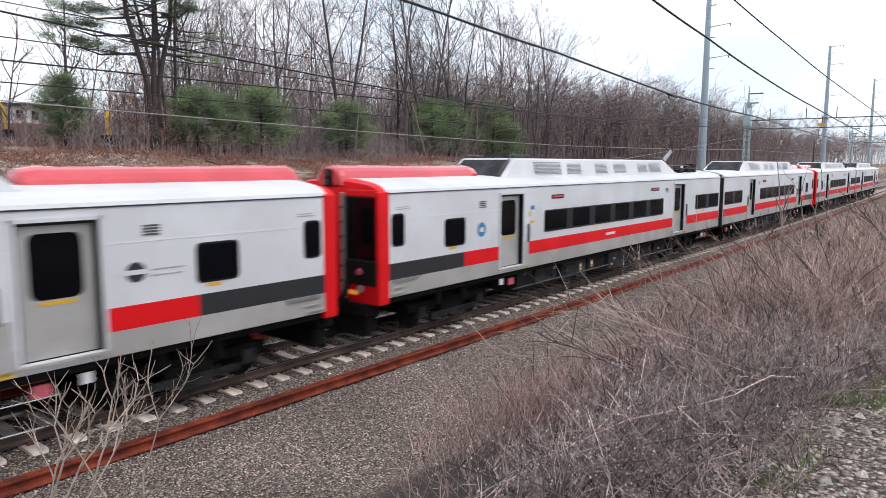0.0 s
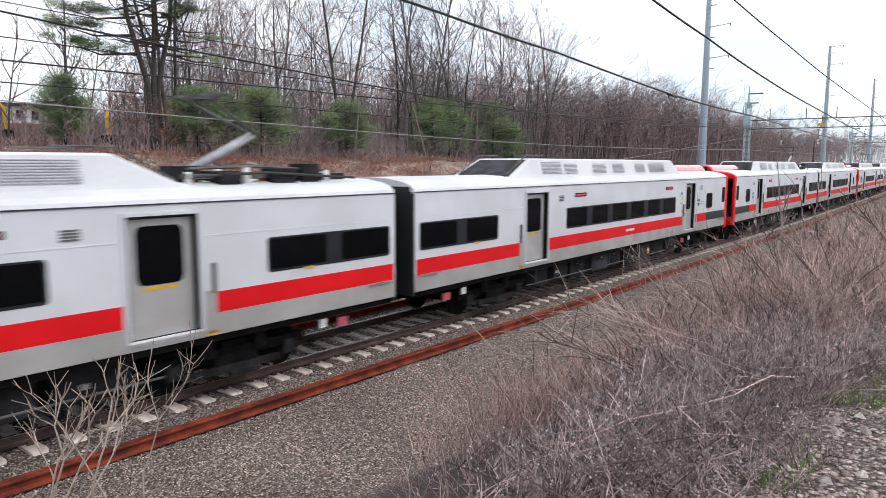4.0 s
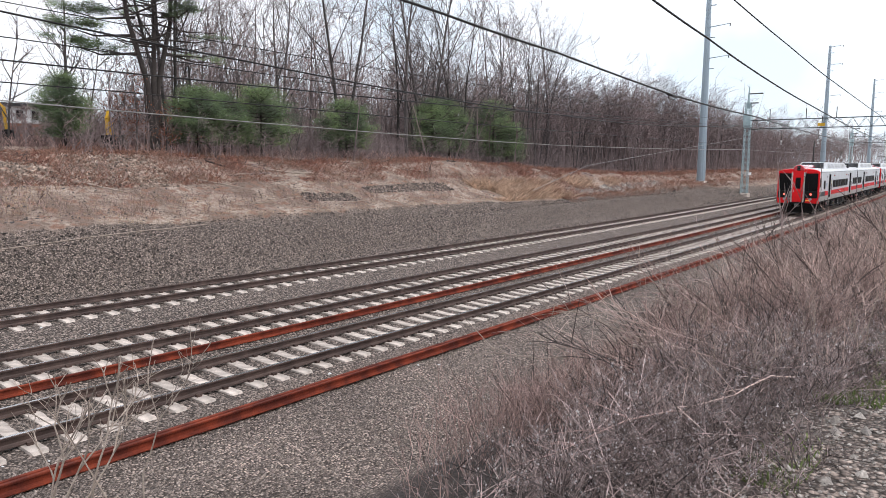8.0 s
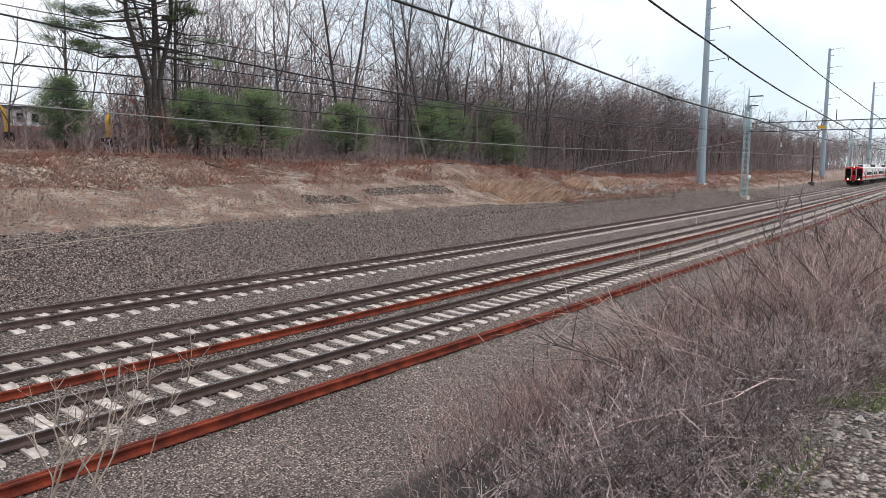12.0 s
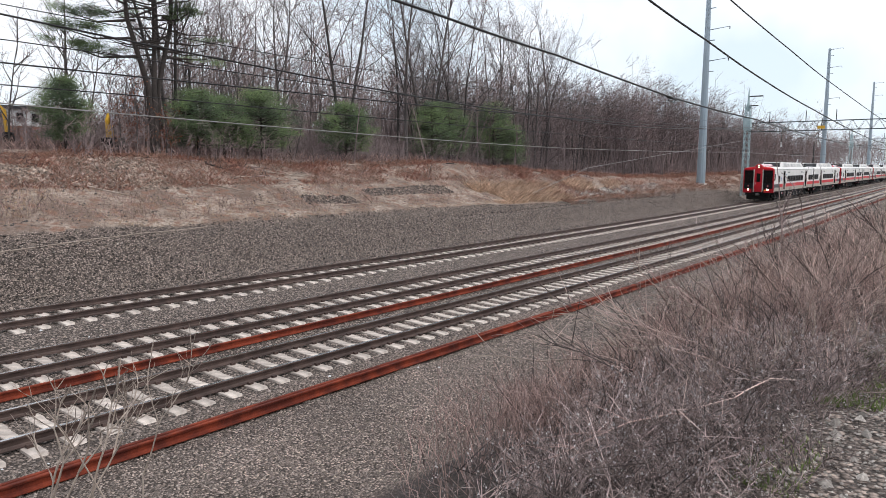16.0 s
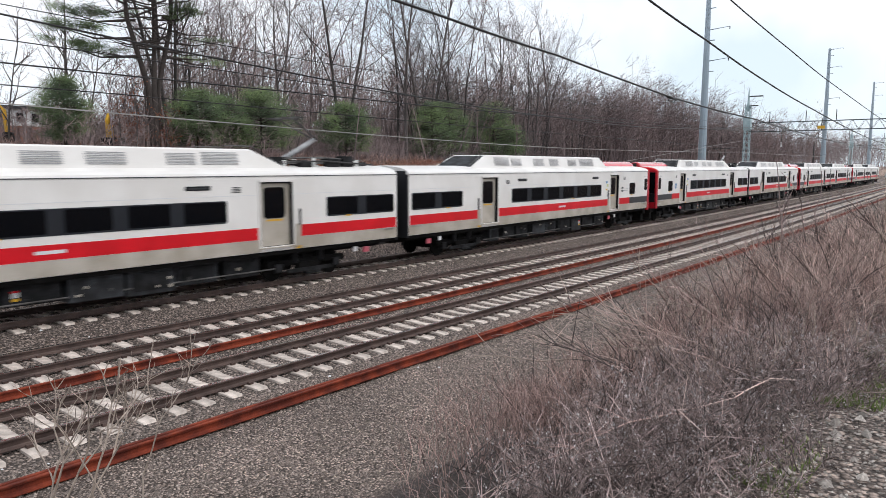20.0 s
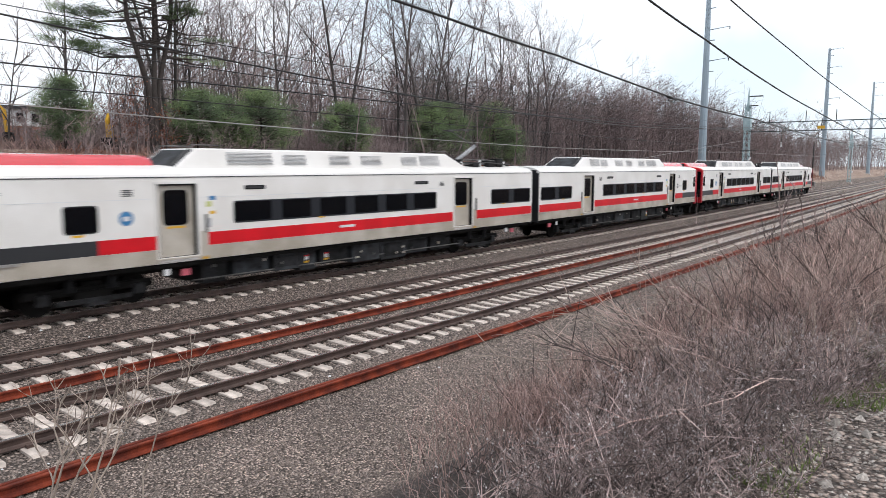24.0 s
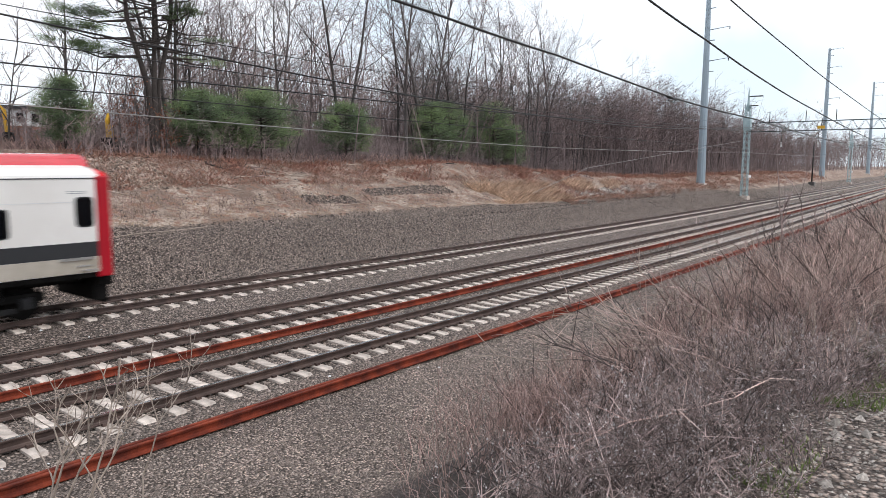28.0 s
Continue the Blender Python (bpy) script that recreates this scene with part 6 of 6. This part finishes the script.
for i in range(12):
    x = 6.6 + 9.0 * (i / 12) ** 1.1 + rb.uniform(-0.4, 0.4)
    w = rb.uniform(1.5, 3.4)
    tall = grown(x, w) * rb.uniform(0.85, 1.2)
    branchy("dark_branch", "long dark crooked branch rising out of the brush", at(x, w), [(rb.uniform(-1.4, 0.9), rb.uniform(-0.4, 1.2), tall) for _ in range(rb.choice((1, 2)))], rb.uniform(0.007, 0.012), "branch_dark", 400 + i, 8)
rb = random.Random(44)
for i in range(14):
    x = 5.6 + 9.5 * (i / 14) + rb.uniform(-0.4, 0.4)
    w = rb.uniform(1.7, 3.0) + 0.12 * (x - 5)
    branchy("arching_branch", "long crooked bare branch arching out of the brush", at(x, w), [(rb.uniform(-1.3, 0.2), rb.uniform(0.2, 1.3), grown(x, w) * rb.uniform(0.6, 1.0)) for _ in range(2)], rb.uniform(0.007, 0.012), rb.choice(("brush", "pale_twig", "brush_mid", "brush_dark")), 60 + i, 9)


def grass(name, n, region, high, material, label, thin=0.012, gap=-0.55, lean=0.35):
    """Blades of dead grass or bracken over a stretch of the plan."""
    rnd = random.Random(name)
    v, f = [], []
    (x0, x1), (w0, w1) = region
    for _ in range(n):
        x = x0 + (x1 - x0) * rnd.random() ** 1.5
        w = rnd.uniform(w0, w1)
        if noise.noise(Vector((x * 0.25, w * 0.5, 5))) < gap + 0.25 * noise.noise(Vector((x * 1.1, w * 1.3, 9))) - 0.25:
            continue
        y = w + off(x)
        p = Vector((x, y, height(x, y) - 0.03))
        h = high * rnd.uniform(0.4, 1.2) * (1 + 0.8 * noise.noise(Vector((x * 0.5, w * 0.7, 2))))
        tip = p + Vector((rnd.gauss(0, lean), rnd.gauss(0, lean), 1)) * h
        s = Vector((rnd.uniform(-1, 1), rnd.uniform(-1, 1), 0)).normalized() * thin
        n0 = len(v)
        v += [p - s, p + s, p.lerp(tip, 0.6) + s * 0.6 + Vector((0, 0, 0.08 * h)), tip]
        f += [(n0, n0 + 1, n0 + 2), (n0, n0 + 2, n0 + 3)]
    ob = solid(name, v, f, material)
    return tagged(ob, label, "dead grass", kind="stuff")


grass("dead_bracken", 96000, ((6, 130), (31.2, 36.6)), 0.19, "redbrush", "reddish-brown dead bracken on the upper bank", 0.016, -0.12, 1.1)
grass("tall_bracken", 5000, ((8, 120), (31.6, 37.0)), 0.42, "redbrush", "taller stalks of dead bracken on the upper bank", 0.008, 0.0, 0.45)
grass("dry_weeds", 9000, ((6, 70), (27.6, 33.0)), 0.38, "brush_mid", "thin brown dead weeds on the bank", 0.006, 0.1)
grass("dry_grass", 36000, ((6, 130), (27.0, 32.5)), 0.1, "straw", "bleached dry grass along the lip of the cutting", 0.012, 0.05)
grass("wood_undergrowth", 50000, ((8, 180), (35.8, 47)), 0.55, "brush_mid", "tangled brown undergrowth of the wood", 0.005)
grass("line_brush", 42000, ((50, 180), (26.3, 37)), 0.34, "redbrush", "reddish-brown brush along the line", 0.02, -0.1, 0.9)

def fallen_log(seed, x, w, ln, r, turn, material):
    r2 = random.Random(seed)
    p = Vector(at(x, w)) + Vector((0, 0, r * 0.6))
    d = Vector((math.cos(turn), math.sin(turn), 0)) * ln
    pts = [p + d * k / 4 + Vector((0, 0, r2.uniform(-0.3, 0.5) * r)) for k in range(5)]
    for q in pts:
        q.z = height(q.x, q.y) + r * r2.uniform(0.4, 0.9)
    v, f = tube(pts, [r, r * 0.9, r * 0.8, r * 0.7, r * 0.5], 6)
    for _ in range(3):
        q = pts[r2.randint(1, 3)]
        tube([q, q + Vector((r2.gauss(0, 0.4), r2.gauss(0, 0.4), r2.uniform(0.2, 0.7)))], [r * 0.35, r * 0.1], 4, True, v, f)
    ob = solid("fallen_log", v, f, material, None, smooth=True)
    tagged(ob, "weathered fallen log on the brushy bank", "log", "fallen logs on the bank")


for i, (x, w, ln, r, turn) in enumerate(((7.6, 24.2, 1.1, 0.022, 1.2), (8.6, 24.0, 0.8, 0.018, 0.1), (16.6, 23.4, 1.3, 0.02, 0.5), (17.4, 23.3, 0.8, 0.015, 1.9), (14.2, 23.2, 0.9, 0.015, 0.2), (21.0, 29.0, 3.2, 0.03, 0.1), (26.0, 28.4, 3.4, 0.035, 0.12))):
    fallen_log(300 + i, x, w, ln, r, turn, "pale_twig")
rl = random.Random(15)
for i in range(96):
    x = 9 + 75 * (i / 96) ** 1.2 + rl.uniform(-0.8, 0.8)
    fallen_log(200 + i, x, rl.uniform(31.5, 36.0), rl.uniform(0.6, 2.4), rl.uniform(0.02, 0.06), rl.uniform(-0.7, 0.7) + (1.2 if rl.random() < 0.2 else 0), rl.choice(("pale_twig", "brush_dark", "bark", "pale_twig")))


def stones(name, n, place, small, big, material, label, power=1.6):
    """Loose angular stones, half sunk, strewn over a stretch of the plan."""
    r2 = random.Random(name + str(n))
    v, f = [], []
    (x0, x1), (w0, w1) = place
    for _ in range(n):
        x, w = x0 + (x1 - x0) * r2.random() ** power, r2.uniform(w0, w1)
        y = w + off(x)
        if any(abs(w - TRACKS[k][0]) < 1.33 and abs((x - ph + PITCH / 2) % PITCH - PITCH / 2) < 0.16 for k, ph in (("near", 4.202), ("middle", 4.40), ("far", 4.25))):
            continue
        c = Vector((x, y, height(x, y)))
        s = r2.uniform(small, big)
        n0 = len(v)
        turn = Matrix.Rotation(r2.uniform(0, 6.28), 3, "Z")
        for d in ((1, 0, 0), (-1, 0, 0), (0, 1, 0), (0, -1, 0), (0, 0, 0.75), (0, 0, -0.6)):
            v.append(c + turn @ Vector((d[0] * r2.uniform(0.6, 1.3), d[1] * r2.uniform(0.6, 1.3), d[2] + r2.uniform(-0.2, 0.2))) * s)
        for a, b, e in ((0, 2, 4), (2, 1, 4), (1, 3, 4), (3, 0, 4), (2, 0, 5), (1, 2, 5), (3, 1, 5), (0, 3, 5)):
            f.append((n0 + a, n0 + b, n0 + e))
    return tagged(solid(name, v, f, material), label, "stones", kind="stuff")


stones("ballast_stones", 14000, ((3, 30), (6.8, 11.2)), 0.012, 0.03, "stone", "loose grey ballast stones", 1.5)
stones("ballast_stones", 12000, ((4, 40), (10.9, 22.6)), 0.016, 0.038, "stone", "loose grey ballast stones", 1.4)
stones("slope_stones", 18000, ((7, 70), (23.2, 27.1)), 0.025, 0.068, "stone_dark", "dark loose stones on the cutting slope", 1.3)
stones("slope_stones", 260, ((7, 60), (23.0, 27.0)), 0.025, 0.055, "stone_pale", "scattered whitish stones on the cutting slope", 1.3)
stones("bank_stones", 6500, ((2.4, 8.5), (-0.6, 1.15)), 0.005, 0.017, "stone_pale", "pale stones on the bank top", 1.0)
stones("bank_stones", 40, ((3.0, 5.8), (-0.2, 0.85)), 0.025, 0.06, "stone_pale", "larger flat pale stones on the bank top", 1.0)
stones("chip_pile", 4200, ((8, 18.5), (31.4, 34.6)), 0.03, 0.12, "chips", "pale wood chips and broken stone on the bank", 1.0)
stones("pale_litter", 90, ((3.5, 40), (7.2, 22.0)), 0.02, 0.05, "white", "scattered pale bits on the ballast", 1.3)
stones("bank_clods", 2600, ((7, 90), (27.4, 34.5)), 0.015, 0.07, "bark", "dark clods and debris on the bank", 1.4)
stones("slope_stones", 3200, ((70, 112), (23.0, 27.0)), 0.05, 0.1, "stone_dark", "dark loose stones on the cutting slope", 1.3)
stones("rubble", 520, ((24.4, 28.2), (28.7, 29.6)), 0.04, 0.13, "stone_dark", "dark rubble heap on the bank", 1.0)
stones("rubble", 1100, ((30.0, 38.2), (29.5, 30.6)), 0.04, 0.13, "stone_dark", "dark rubble heap on the bank", 1.0)
stones("pale_rocks", 1100, ((54.0, 76.0), (28.0, 29.3)), 0.05, 0.2, "stone_pale", "pale broken rock along the lip of the cutting", 1.0)
grass("straw_tufts", 6000, ((41, 53), (27.3, 30.6)), 0.5, "gold", "golden dry grass tufts on the bank", 0.018, -0.2, 0.8)
grass("straw_tufts", 1800, ((56, 66), (28.8, 31.0)), 0.55, "gold", "golden dry grass tufts on the bank", 0.02, 0.05, 0.7)
grass("green_weeds", 900, ((5.4, 7.4), (0.55, 1.0)), 0.08, "green", "small fresh green weeds", 0.006)
grass("green_weeds", 420, ((3.7, 4.6), (0.72, 1.05)), 0.05, "green", "small fresh green weeds", 0.006)

for key, phase in (("near", 4.202), ("middle", 4.40), ("far", 4.25)):
    sleepers(key, phase)


# ---- motion ----
def car_pose(key, x):
    y0, z0 = TRACKS[key]
    a, b = x - 8.9, x + 8.5
    ya, yb = y0 + off(a), y0 + off(b)
    return Matrix.Translation((x, (ya + yb) / 2, z0 + RAIL_TOP)) @ Matrix.Rotation(math.atan2(yb - ya, b - a), 4, "Z")


def near_train(t):
    """Where the near train's rearmost end stands; it draws away to the right."""
    rows = [(0, -93.53), (1.0, -73.35), (2.0, -53.5), (3.0, -33.25), (6.0, 26.8), (8.0, 65.4), (9.0, 84.8), (9.3, 92.0), (9.6, 128.0), (9.9, 168.0), (10.6, 240.0), (11.5, 300.0), (28.0, 900.0)]
    for (ta, xa), (tb, xb) in zip(rows, rows[1:]):
        if t <= tb:
            return xa + (xb - xa) * (t - ta) / (tb - ta)
    return rows[-1][1]


def far_train(t):
    """Where the far train's leading end stands; it comes on and gains a little speed."""
    d = t - 19.2
    return 13.3 - 22.765 * d - 0.165 * d * d


def motions():
    for i, ob in enumerate(TRAIN_1):
        walk(ob, [(t, car_pose("near", near_train(t) + LONG / 2 + PAIR * (i // 2) + INNER * (i % 2))) for t in (0, 1.0, 2.0, 3.0, 4.5, 6.0, 7.0, 8.0, 9.0, 9.3, 9.6, 9.9, 10.6, 11.5, 28.0)])
    for i, ob in enumerate(TRAIN_2):
        walk(ob, [(t, car_pose("far", far_train(t) + LONG / 2 + PAIR * (i // 2) + INNER * (i % 2))) for t in [k * 1.0 for k in range(29)]])


motions()
